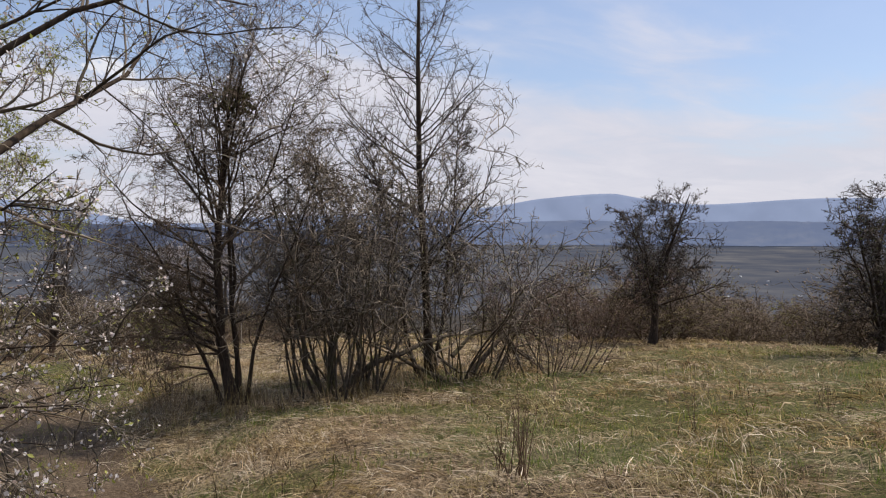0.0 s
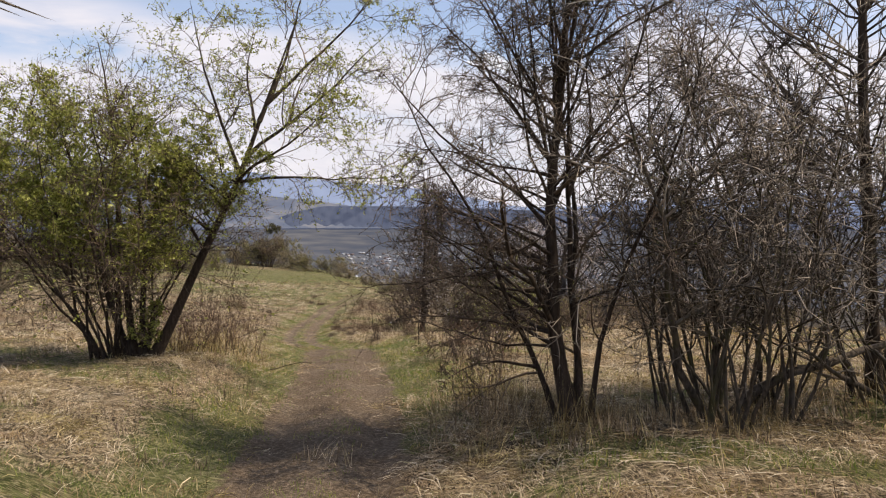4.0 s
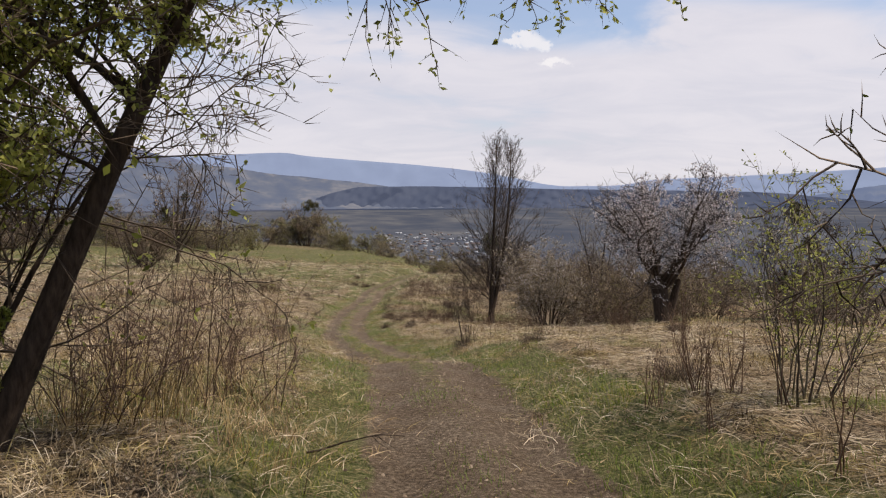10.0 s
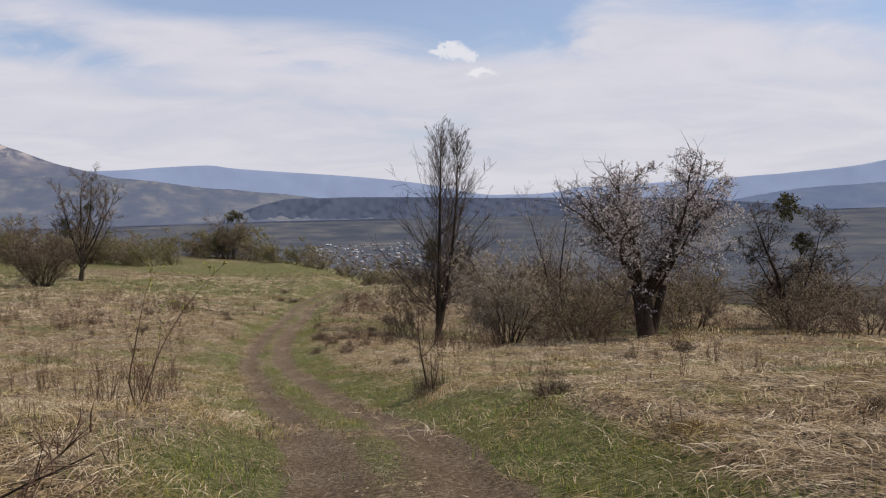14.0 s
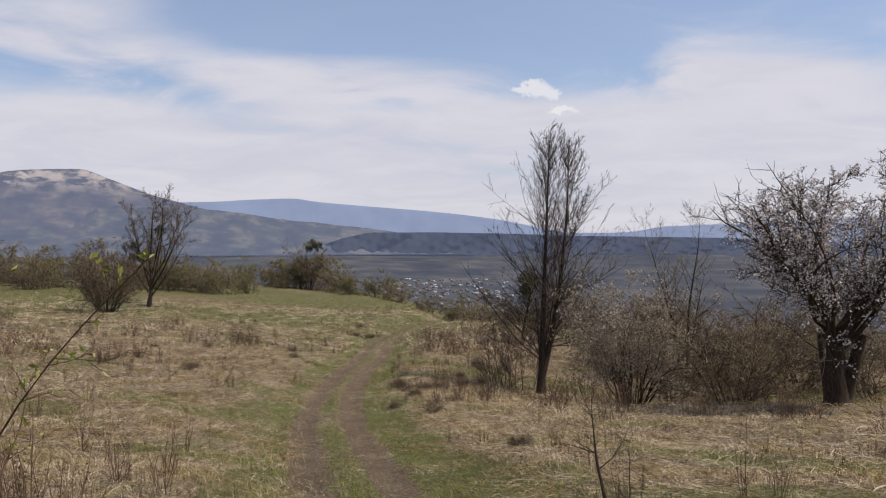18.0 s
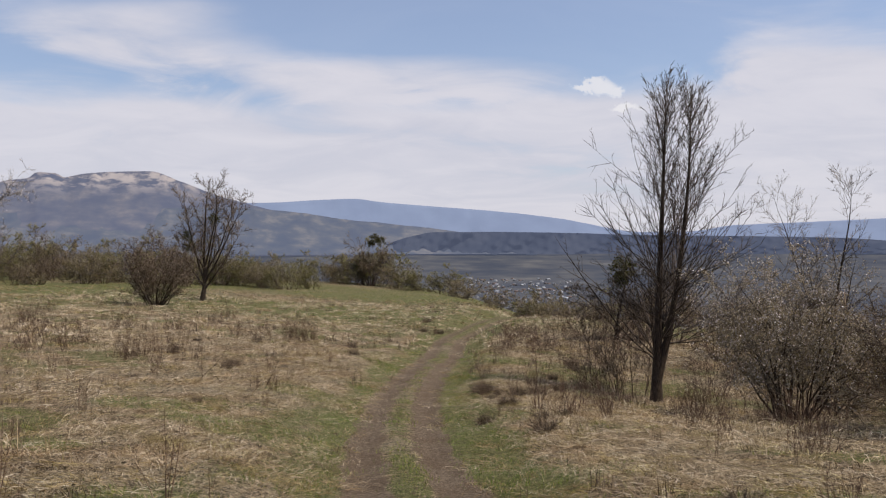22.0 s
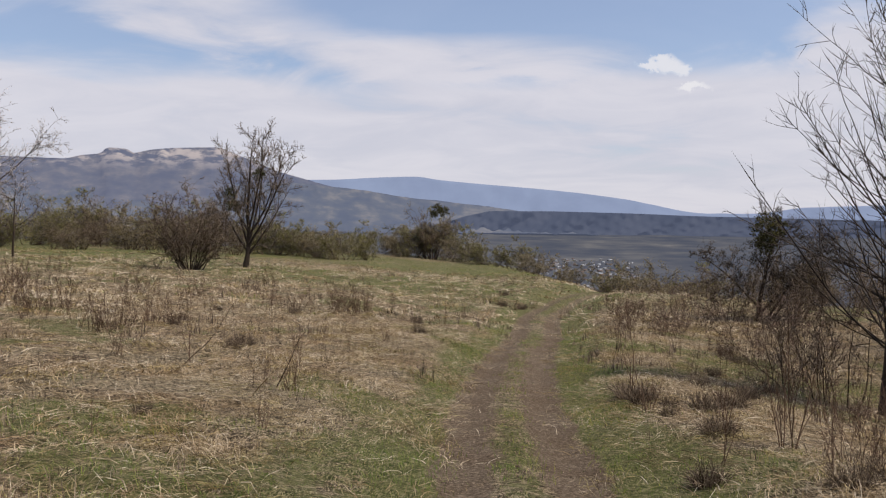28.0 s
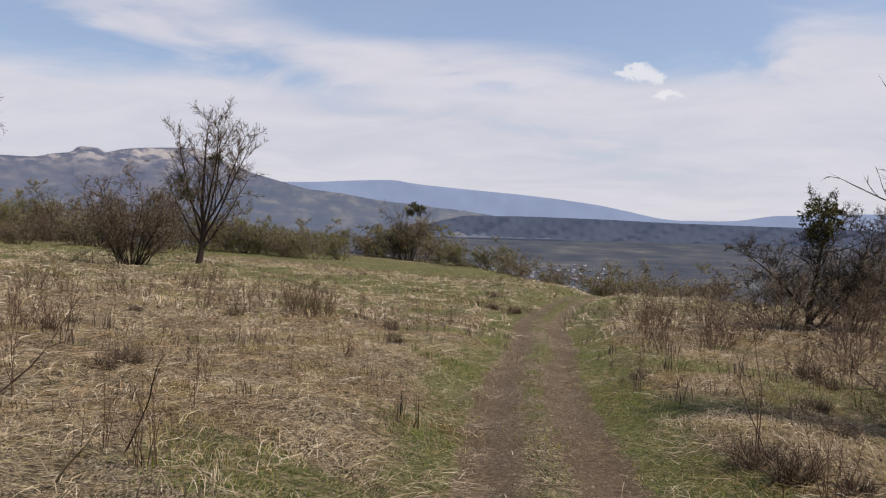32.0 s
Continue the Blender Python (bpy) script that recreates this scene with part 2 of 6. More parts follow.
def island(name, stops, rough=0.7, through=0.0, *patches):
    """For blades, leaves and twigs: each piece its own shade. through: share of light let through."""
    m, n, l, b = material(name, rough, 0.2)
    rnd = n.new("ShaderNodeNewGeometry").outputs["Random Per Island"]
    col = ramp(n, l, rnd, stops)
    for patch in patches:
        col = blend(n, l, ramp(n, l, noise_fac(n, l, patch[0], 4), [(0.45, (0, 0, 0)), (0.57, (1, 1, 1))]), col, blend(n, l, 1.0, col, patch[1], "MULTIPLY"))
    l.new(col, b.inputs["Base Color"])
    if through:
        t = n.new("ShaderNodeBsdfTranslucent")
        l.new(col, t.inputs["Color"])
        mix = n.new("ShaderNodeMixShader")
        mix.inputs[0].default_value = through
        l.new(b.outputs[0], mix.inputs[1])
        l.new(t.outputs[0], mix.inputs[2])
        l.new(mix.outputs[0], n["Material Output"].inputs[0])
    return m


BARK_DARK = bark("dark bark", (0.022, 0.016, 0.012), (0.085, 0.062, 0.045))
BARK_GREY = bark("grey bark", (0.028, 0.023, 0.018), (0.16, 0.13, 0.10), (0.09, 0.088, 0.038))
BARK_BROWN = bark("brown bark", (0.035, 0.024, 0.016), (0.13, 0.088, 0.058))
TWIG_GREY = island("grey twigs", [(0.0, (0.03, 0.025, 0.019)), (0.6, (0.14, 0.115, 0.088)), (1.0, (0.38, 0.32, 0.25))])
TWIG_BROWN = island("brown twigs", [(0.0, (0.038, 0.027, 0.018)), (0.6, (0.12, 0.088, 0.06)), (1.0, (0.23, 0.17, 0.12))])
TWIG_DARK = island("dark twigs", [(0.0, (0.024, 0.018, 0.014)), (0.6, (0.06, 0.046, 0.035)), (1.0, (0.13, 0.10, 0.078))])
TWIG_RED = island("reddish twigs", [(0.0, (0.055, 0.032, 0.024)), (0.6, (0.12, 0.075, 0.055)), (1.0, (0.2, 0.14, 0.10))])
TUFT = island("dead mat", [(0.0, (0.035, 0.024, 0.016)), (0.6, (0.14, 0.10, 0.068)), (1.0, (0.36, 0.28, 0.19))])
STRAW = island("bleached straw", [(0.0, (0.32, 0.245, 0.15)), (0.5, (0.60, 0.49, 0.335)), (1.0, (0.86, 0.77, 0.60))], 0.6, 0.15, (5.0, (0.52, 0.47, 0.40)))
STALK = island("dry stalks", [(0.0, (0.06, 0.036, 0.024)), (0.6, (0.14, 0.085, 0.055)), (1.0, (0.27, 0.19, 0.12))])
LEAF_YOUNG = island("young leaves", [(0.0, (0.13, 0.145, 0.03)), (0.5, (0.33, 0.36, 0.07)), (1.0, (0.60, 0.60, 0.19))], 0.5, 0.45)
LEAF_OLIVE = island("olive leaves", [(0.0, (0.045, 0.06, 0.016)), (0.5, (0.11, 0.135, 0.03)), (1.0, (0.21, 0.22, 0.055))], 0.6, 0.3)
LEAF_BROWN = island("brown buds", [(0.0, (0.15, 0.115, 0.055)), (0.5, (0.28, 0.22, 0.105)), (1.0, (0.42, 0.35, 0.17))], 0.7, 0.35)
LEAF_CREST = island("first olive leaf", [(0.0, (0.14, 0.13, 0.045)), (0.5, (0.25, 0.23, 0.075)), (1.0, (0.38, 0.35, 0.125))], 0.7, 0.4)
BUDS = island("pale buds", [(0.0, (0.22, 0.16, 0.08)), (0.5, (0.42, 0.34, 0.19)), (1.0, (0.66, 0.58, 0.42))], 0.6, 0.35)
LEAF_DARK = island("mistletoe leaves", [(0.0, (0.03, 0.028, 0.012)), (0.6, (0.075, 0.07, 0.024)), (1.0, (0.15, 0.135, 0.045))], 0.55, 0.2)
BLOSSOM = island("white blossom", [(0.0, (0.62, 0.50, 0.46)), (0.4, (0.76, 0.70, 0.68)), (1.0, (0.86, 0.83, 0.82))], 0.6, 0.3)
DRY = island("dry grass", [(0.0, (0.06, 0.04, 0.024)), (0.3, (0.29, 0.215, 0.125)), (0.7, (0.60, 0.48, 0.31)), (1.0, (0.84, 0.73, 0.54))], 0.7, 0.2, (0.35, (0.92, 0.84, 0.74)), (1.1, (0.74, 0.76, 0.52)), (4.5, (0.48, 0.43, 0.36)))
GREEN = island("green grass", [(0.0, (0.052, 0.086, 0.015)), (0.45, (0.125, 0.195, 0.03)), (0.86, (0.25, 0.295, 0.06)), (1.0, (0.44, 0.38, 0.19))], 0.6, 0.3, (0.5, (1.25, 1.05, 0.8)))


def ground_material():
    m, n, l, b = material("meadow ground", 0.95, 0.1)

    def mask(name):
        k = n.new("ShaderNodeAttribute")
        k.attribute_name = name
        return k.outputs["Fac"]

    fine = noise_fac(n, l, 9.0, 8, 0.65)
    litter = ramp(n, l, fine, [(0.40, (0.018, 0.014, 0.008)), (0.5, (0.09, 0.07, 0.042)), (0.62, (0.46, 0.37, 0.235))])
    fibre = blend(n, l, ramp(n, l, noise_fac(n, l, 1.7, 3), [(0.47, (0, 0, 0)), (0.53, (1, 1, 1))]), noise_fac(n, l, 1.0, 5, 0.65, stretch=(14, 80, 14)), noise_fac(n, l, 1.0, 5, 0.65, stretch=(66, 17, 14)))
    litter = blend(n, l, 0.6, litter, ramp(n, l, fibre, [(0.44, (0.018, 0.014, 0.008)), (0.51, (0.13, 0.10, 0.06)), (0.59, (0.64, 0.53, 0.36))]))
    wide = noise_fac(n, l, 0.45, 4)
    litter = blend(n, l, ramp(n, l, wide, [(0.4, (0, 0, 0)), (0.65, (1, 1, 1))]), litter, blend(n, l, 1.0, litter, (0.84, 0.74, 0.68), "MULTIPLY"))
    turf = ramp(n, l, blend(n, l, 0.6, noise_fac(n, l, 14.0, 6, 0.65), fibre), [(0.34, (0.026, 0.036, 0.009)), (0.52, (0.075, 0.10, 0.02)), (0.70, (0.19, 0.185, 0.05))])
    clod = noise_fac(n, l, 22.0, 8, 0.7)
    soil = ramp(n, l, clod, [(0.32, (0.05, 0.037, 0.025)), (0.5, (0.135, 0.102, 0.07)), (0.70, (0.29, 0.23, 0.165))])
    soil = blend(n, l, ramp(n, l, noise_fac(n, l, 1.3, 4), [(0.4, (0, 0, 0)), (0.6, (0.6, 0.6, 0.6))]), soil, blend(n, l, 1.0, soil, (0.72, 0.66, 0.6), "MULTIPLY"))
    ragged = n.new("ShaderNodeMath")
    ragged.operation = "MULTIPLY_ADD"
    l.new(noise_fac(n, l, 6.0, 6, 0.7), ragged.inputs[0])
    ragged.inputs[1].default_value = 1.4
    ragged.inputs[2].default_value = -0.7

    def rough_edge(fac):
        k = n.new("ShaderNodeMath")
        k.operation = "ADD"
        l.new(fac, k.inputs[0])
        l.new(ragged.outputs[0], k.inputs[1])
        return ramp(n, l, k.outputs[0], [(0.32, (0, 0, 0)), (0.62, (1, 1, 1))])

    col = blend(n, l, rough_edge(mask("green")), litter, blend(n, l, 0.6, litter, turf))
    col = blend(n, l, rough_edge(mask("dirt")), col, soil)
    l.new(col, b.inputs["Base Color"])
    relief(n, l, b, clod, 0.9, 0.05)
    return m


def hazed_material(name, stops, size, glow, strength, stretch=None, rock=None):
    """Land a mile or more off: its own colours, air haze added as emission."""
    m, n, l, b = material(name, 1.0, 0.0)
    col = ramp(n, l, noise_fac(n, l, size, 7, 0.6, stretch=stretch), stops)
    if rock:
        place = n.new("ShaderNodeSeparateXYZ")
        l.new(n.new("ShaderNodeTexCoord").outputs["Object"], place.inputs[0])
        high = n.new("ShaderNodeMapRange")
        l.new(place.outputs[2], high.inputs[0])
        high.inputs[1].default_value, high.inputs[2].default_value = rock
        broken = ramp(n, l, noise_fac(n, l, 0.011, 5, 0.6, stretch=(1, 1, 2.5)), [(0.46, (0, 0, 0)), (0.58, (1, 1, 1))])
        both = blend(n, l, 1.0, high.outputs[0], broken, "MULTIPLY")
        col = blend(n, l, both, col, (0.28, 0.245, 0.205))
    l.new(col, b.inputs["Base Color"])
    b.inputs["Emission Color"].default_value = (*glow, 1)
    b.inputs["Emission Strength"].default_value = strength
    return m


SOIL = island("soil crumbs", [(0.0, (0.06, 0.042, 0.028)), (0.6, (0.15, 0.11, 0.075)), (1.0, (0.32, 0.25, 0.18))], 0.95)
GROUND = ground_material()
# woods and valley floor carry painted haze: a weak blue emission
WOODS = hazed_material("valley woods in haze", [(0.35, (0.028, 0.024, 0.019)), (0.55, (0.055, 0.047, 0.034)), (0.7, (0.085, 0.075, 0.048))], 0.03, (0.30, 0.36, 0.52), 0.07)
VALLEY = hazed_material("valley floor in haze", [(0.36, (0.022, 0.022, 0.022)), (0.5, (0.042, 0.04, 0.034)), (0.62, (0.07, 0.064, 0.05)), (0.74, (0.12, 0.11, 0.085))], 0.008, (0.24, 0.30, 0.46), 0.205, (1.0, 0.7, 1))


# ---- building helpers ----
def mesh_from(name, verts, faces, mat, smooth=True):
    """A mesh from arrays: verts (n, 3) and a list of face arrays (k, 3) or (k, 4)."""
    me = bpy.data.meshes.new(name)
    verts = np.asarray(verts, np.float32).reshape(-1, 3)
    me.vertices.add(len(verts))
    me.vertices.foreach_set("co", verts.ravel())
    loops = np.concatenate([f.ravel() for f in faces]).astype(np.int32)
    sizes = np.concatenate([np.full(len(f), f.shape[1]) for f in faces])
    me.loops.add(len(loops))
    me.loops.foreach_set("vertex_index", loops)
    me.polygons.add(len(sizes))
    me.polygons.foreach_set("loop_start", np.r_[0, np.cumsum(sizes)[:-1]].astype(np.int32))
    if smooth:
        me.polygons.foreach_set("use_smooth", np.ones(len(sizes), bool))
    me.update(calc_edges=True)
    me.materials.append(mat)
    return me


def thing(name, place, label, category, group="", kind="", turn=0.0):
    ob = new(name)
    ob.empty_display_size = 0.3
    ob.matrix_basis = pose(*place, 0, 0, turn)
    return tagged(ob, label, category, group, kind)


def part(name, me, parent, label=""):
    ob = new(name, me)
    ob.parent = parent
    return tagged(ob, label)


def unit(v):
    return v / np.maximum(np.linalg.norm(v, axis=-1, keepdims=True), 1e-9)


def grow(rng, p, d, length, r, segs, wander, lift, tip=0.3, bend=(0, 0, 0)):
    """Shoots from p along d: their points and radii."""
    pts = np.zeros((len(p), segs + 1, 3))
    pts[:, 0], d = p, unit(np.asarray(d, float))
    for s in range(segs):
        d = unit(d + rng.normal(0, wander, d.shape) + np.array([0, 0, lift]) + np.array(bend))
        pts[:, s + 1] = pts[:, s] + d * (length / segs)[:, None]
    return pts, r[:, None] * (1 - (1 - tip) * np.linspace(0, 1, segs + 1))


def sprout(rng, pts, rad, length, kids, start, angle, ratio, rr, least=0.0015, up=0.0, profile=None):
    """Where the next order of shoots leaves its parents."""
    n = np.repeat(np.arange(len(pts)), kids)
    f = start + (0.98 - start) * rng.random(len(n)) ** 0.85
    k = np.minimum((f * (pts.shape[1] - 1)).astype(int), pts.shape[1] - 2)
    t = (f * (pts.shape[1] - 1) - k)[:, None]
    a, b = pts[n, k], pts[n, k + 1]
    along = unit(b - a)
    side = rng.normal(size=along.shape)
    side = unit(side - (side * along).sum(1, keepdims=True) * along)
    ang = (np.radians(angle(f) if callable(angle) else angle) * (1 + 0.25 * rng.normal(size=len(n))))[:, None]
    d = unit(along * np.cos(ang) + side * np.sin(ang) + np.array([0, 0, up]))
    r = (rad[n, k] * (1 - t[:, 0]) + rad[n, k + 1] * t[:, 0]) * rr
    size = length[n] * ratio * (1.15 - 0.65 * f if profile is None else profile(f)) * (0.6 + 0.8 * rng.random(len(n)))
    return a * (1 - t) + b * t, d, size, np.maximum(r, least)


def tubes(pts, rad, sides):
    """Verts and quads of a tube along each shoot."""
    n, s, _ = pts.shape
    along = unit(np.gradient(pts, axis=1))
    ref = np.where(np.abs(along[..., 2:3]) > 0.8, np.array([1.0, 0.2, 0]), np.array([0.1, 0.2, 1.0]))
    u = unit(np.cross(along, ref))
    v = np.cross(along, u)
    ang = np.arange(sides) * 2 * np.pi / sides
    ring = u[:, :, None] * np.cos(ang)[:, None] + v[:, :, None] * np.sin(ang)[:, None]
    verts = pts[:, :, None] + ring * rad[:, :, None, None]
    ids = np.arange(n * s * sides).reshape(n, s, sides)
    nxt = np.roll(ids, -1, axis=2)
    quads = np.stack([ids[:, :-1], nxt[:, :-1], nxt[:, 1:], ids[:, 1:]], -1).reshape(-1, 4)
    return verts.reshape(-1, 3), quads


def cones(pts, rad):
    """Twigs of three sides that run out to a point."""
    n, s, _ = pts.shape
    rad = 1.4 * rad
    v, q = tubes(pts, rad, 3) if s > 2 else (None, None)
    if s > 2:
        keep = q.reshape(n, s - 1, 3, 4)[:, :-1].reshape(-1, 4)
        tip = v.reshape(n, s, 3, 3)
        tip[:, -1] = pts[:, -1:, :]
        ids = np.arange(n * s * 3).reshape(n, s, 3)
        ring, top = ids[:, -2], ids[:, -1, :1]
        return tip.reshape(-1, 3), [keep, np.stack([ring, np.roll(ring, -1, 1), np.repeat(top, 3, 1)], -1).reshape(-1, 3)]
    v = tubes(pts, rad, 3)[0].reshape(n, 2, 3, 3)[:, 0]
    v = np.concatenate([v, pts[:, 1:2]], 1)
    ids = np.arange(n * 4).reshape(n, 4)
    return v.reshape(-1, 3), [np.concatenate([ids[:, [0, 1, 3]], ids[:, [1, 2, 3]], ids[:, [2, 0, 3]]])]


def join(pieces):
    verts, faces, base = [], [], 0
    for v, f in pieces:
        verts.append(v)
        faces += [k + base for k in (f if isinstance(f, list) else [f])]
        base += len(v)
    return np.concatenate(verts), faces


def leaves(rng, at, size, droop=0.0, narrow=0.5):
    """Folded leaves, each four corners and two faces, at the places given."""
    n = len(at)
    d = unit(rng.normal(size=(n, 3)) + np.array([0, 0, -droop]))
    w = unit(np.cross(d, rng.normal(size=(n, 3))))
    up = np.cross(d, w)
    s = (size * (0.55 + 0.9 * rng.random(n)))[:, None]
    verts = np.stack([at, at + d * s * 0.5 + w * s * narrow * 0.5 + up * s * 0.12, at + d * s, at + d * s * 0.5 - w * s * narrow * 0.5 + up * s * 0.12], 1)
    ids = np.arange(4 * n).reshape(n, 4)
    return verts.reshape(-1, 3), np.concatenate([ids[:, [0, 1, 2]], ids[:, [0, 2, 3]]])


def along_shoots(rng, pts, count, start=0.15):
    n = rng.integers(0, len(pts), count)
    f = (start + (1 - start) * rng.random(count)) * (pts.shape[1] - 1)
    k = np.minimum(f.astype(int), pts.shape[1] - 2)
    t = (f - k)[:, None]
    return pts[n, k] * (1 - t) + pts[n, k + 1] * t


def mistletoe(rng, size, parent, place):
    """A ball of forked green shoots with paired leaves."""
    p, r = grow(rng, np.zeros((60, 3)), rng.normal(size=(60, 3)) + np.array([0, 0, 0.3]), np.full(60, size), np.full(60, 0.006), 3, 0.25, 0.0)
    b, d, length, rad = sprout(rng, p, r, np.full(60, size), 5, 0.3, 40, 0.4, 0.6)
    q, rq = grow(rng, b, d, length, rad, 2, 0.2, 0.0)
    v, f = join([tubes(p, r, 3), tubes(q, rq, 3)])
    lv, lf = leaves(rng, np.concatenate([along_shoots(rng, q, 900), along_shoots(rng, p, 300, 0.5)]), size * 0.16)
    ball = part("mistletoe", mesh_from("mistletoe", *join_more(v, f, lv, lf), LEAF_DARK), parent, "dark green mistletoe ball")
    ball.location = place
    return ball


def join_more(v, f, lv, lf):
    return np.concatenate([v, lv]), [*f, lf + len(v)]


def plant(name, place, label, category, seed, stems, orders, bark_mat, twig_mat, leaf=None, bloom=None, group="", turn=0.0, sides=7, stool=False, extra=None, crook=0.1, reach=2, bare=0, clear=-1.0, hull=None, lumps=None):
    """A woody plant. stems: rows of (offset, direction, length, radius, lift, bend). orders: one dict for each order of shoots after
    the stems. leaf, bloom: (material, count, size). stool: stems too small to tell apart. reach: orders that bear leaves. bare: stems without shoots.
    clear: height below which no leaf grows. hull: (centre, radii) of the crown that the finer shoots keep to. lumps: (centre, radius) of the denser masses of leaf."""
    rng = np.random.default_rng(seed)
    ob = thing(name, place, label, category, group, turn=turn)
    made, wood = [None] * len(stems), []
    for k in sorted(range(len(stems)), key=lambda k: stems[k][0][2] > 0.25):
        off, d, length, r, lift, bend = stems[k][:6]
        bow, tip = stems[k][6:] or (crook, 0.06)
        if off[2] > 0.25 and wood:
            spots_on = np.concatenate(wood)
            off = spots_on[np.argmin(np.linalg.norm((spots_on - np.array(off)) * (1, 1, 2), axis=1))]
        p, rad = grow(rng, np.array([off], float), np.array([d], float), np.array([length], float), np.array([r], float), 10, bow, lift, tip, bend)
        rad[:, 0] *= 1.35
        made[k] = (p, rad, np.array([length], float))
        if stems[k][0][2] <= 0.25:
            wood.append(np.concatenate([p[0, :-1] * (1 - t) + p[0, 1:] * t for t in (0.0, 0.25, 0.5, 0.75)]))
    if stool:
        v, f = join([tubes(p[:, ::2], r[:, ::2], 3) for p, r, _ in made])
        tagged(part("stool", mesh_from("stool", v, f, bark_mat), ob), kind="stuff")
    else:
        for p, r, _ in made:
            v, f = tubes(p, r, sides)
            part("trunk" if r[0, 0] > 0.06 else "stem", mesh_from("stem", v, [f], bark_mat), ob)
    pts, rad, length = (np.concatenate([m[i] for m in made]) for i in range(3))
    pts, rad, length = pts[bare:], rad[bare:], length[bare:]
    levels = []
    for o in orders:
        b, d, length, r = sprout(rng, pts, rad, length, o["kids"], o["start"], o["angle"], o["ratio"], o.get("rr", 0.55), o.get("least", 0.002), o.get("up", 0.0), o.get("profile"))
        pts, rad = grow(rng, b, d, length, r, o.get("segs", 4), o.get("wander", 0.17), o.get("lift", 0.03), o.get("tip", 0.35))
        if hull and levels:
            inside = (((pts[:, -1] - np.array(hull[0])) / np.array(hull[1])) ** 2).sum(1) < 1 + rng.normal(0, 0.07, len(pts))
            pts, rad, length = pts[inside], rad[inside], length[inside]
        levels.append((pts, rad))
    rest = levels
    if not stool and len(levels) > 1 and len(levels[0][0]) <= 100:
        for p, r in zip(*levels[0]):
            v, f = tubes(p[None], r[None], 5)
            part("limb", mesh_from("limb", v, [f], bark_mat), ob)
        rest = levels[1:]
    v, f = join([cones(p, r) for p, r in rest])
    tagged(part("crown", mesh_from("crown", v, f, twig_mat), ob), kind="stuff")
    tips = [p for p, _ in levels[-reach:]]

    def spots(count):
        share = np.array([len(p) for p in tips], float)
        return np.concatenate([along_shoots(rng, p, int(count * s)) for p, s in zip(tips, share / share.sum())])

    if leaf:
        at = spots(int(1.6 * leaf[1]) if clear > 0 else leaf[1])
        at = at[at[:, 2] > clear + rng.normal(0, 0.3, len(at))][:leaf[1]]
        if lumps:
            near = np.min([np.linalg.norm(at - np.array(c), axis=1) / q for c, q in lumps], axis=0)
            at = at[near < np.where(rng.random(len(at)) < 0.04, 9.0, 1 + rng.normal(0, 0.12, len(at)))]
            at = np.repeat(at, 2, axis=0) + rng.normal(0, 0.025, (2 * len(at), 3))
        v, f = leaves(rng, at, leaf[2])
        tagged(part("foliage", mesh_from("foliage", v, [f], leaf[0], False), ob, leaf[3] if len(leaf) > 3 else ""), kind="stuff")
    if bloom:
        v, f = leaves(rng, spots(bloom[1]), bloom[2], 0, 0.9)
        tagged(part("blossom", mesh_from("blossom", v, [f], bloom[0], False), ob, "small white blossom"), kind="stuff")
    for size, spot in extra or ():
        mistletoe(rng, size, ob, spot)
    return ob


def on_ground(x, y, sink=0.05):
    return (x, y, float(ground_z(x, y)) - sink)


# ---- ground: one sheet to the horizon ----
def spaced(fine, step_fine, far, growth):
    out, s = list(np.arange(fine[0], fine[1], step_fine)), step_fine
    while out[-1] < far[1]:
        s *= growth
        out.append(out[-1] + s)
    s = step_fine
    while out[0] > far[0]:
        s *= growth
        out.insert(0, out[0] - s)
    return np.array(out)


def build_ground():
    xs, ys = spaced((-6.0, 9.0), 0.125, (-4300, 4300), 1.10), spaced((3.0, 76.0), 0.20, (-700, 4700), 1.12)
    gx, gy = np.meshgrid(xs, ys)
    verts = np.stack([gx, gy, ground_z(gx, gy)], -1).reshape(-1, 3)
    ids = np.arange(gx.size).reshape(gx.shape)
    quads = np.stack([ids[:-1, :-1], ids[:-1, 1:], ids[1:, 1:], ids[1:, :-1]], -1).reshape(-1, 4)
    me = mesh_from("ground", verts, [quads], GROUND)
    x, y = verts[:, 0], verts[:, 1]
    off = x - track_x(np.clip(y, -12, 110))
    on = step(112, 80, y)
    dirt = np.clip(np.exp(-((np.abs(off) - 0.57 + 0.1 * waves(x, y, 0.5, 25)) / 0.29) ** 4) + (0.45 + 0.3 * step(25, 20, y) - 0.32 * step(25, 29, y) * step(56, 42, y)) * step(1.05, 0.3, np.abs(off)), 0, 1)
    dirt = dirt * (0.55 + 0.45 * step(75, 50, y)) * on
    green, _ = cover_masks(x, y)
    for name, values in (("dirt", dirt), ("green", green)):
        me.attributes.new(name, "FLOAT", "POINT").data.foreach_set("value", values.astype(np.float32))
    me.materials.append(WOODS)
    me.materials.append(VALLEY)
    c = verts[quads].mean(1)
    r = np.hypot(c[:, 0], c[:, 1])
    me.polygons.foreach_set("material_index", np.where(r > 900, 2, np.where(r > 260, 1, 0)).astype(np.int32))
    tagged(new("ground", me), "dry spring meadow on a hillside above a wide valley", "ground", kind="structure")


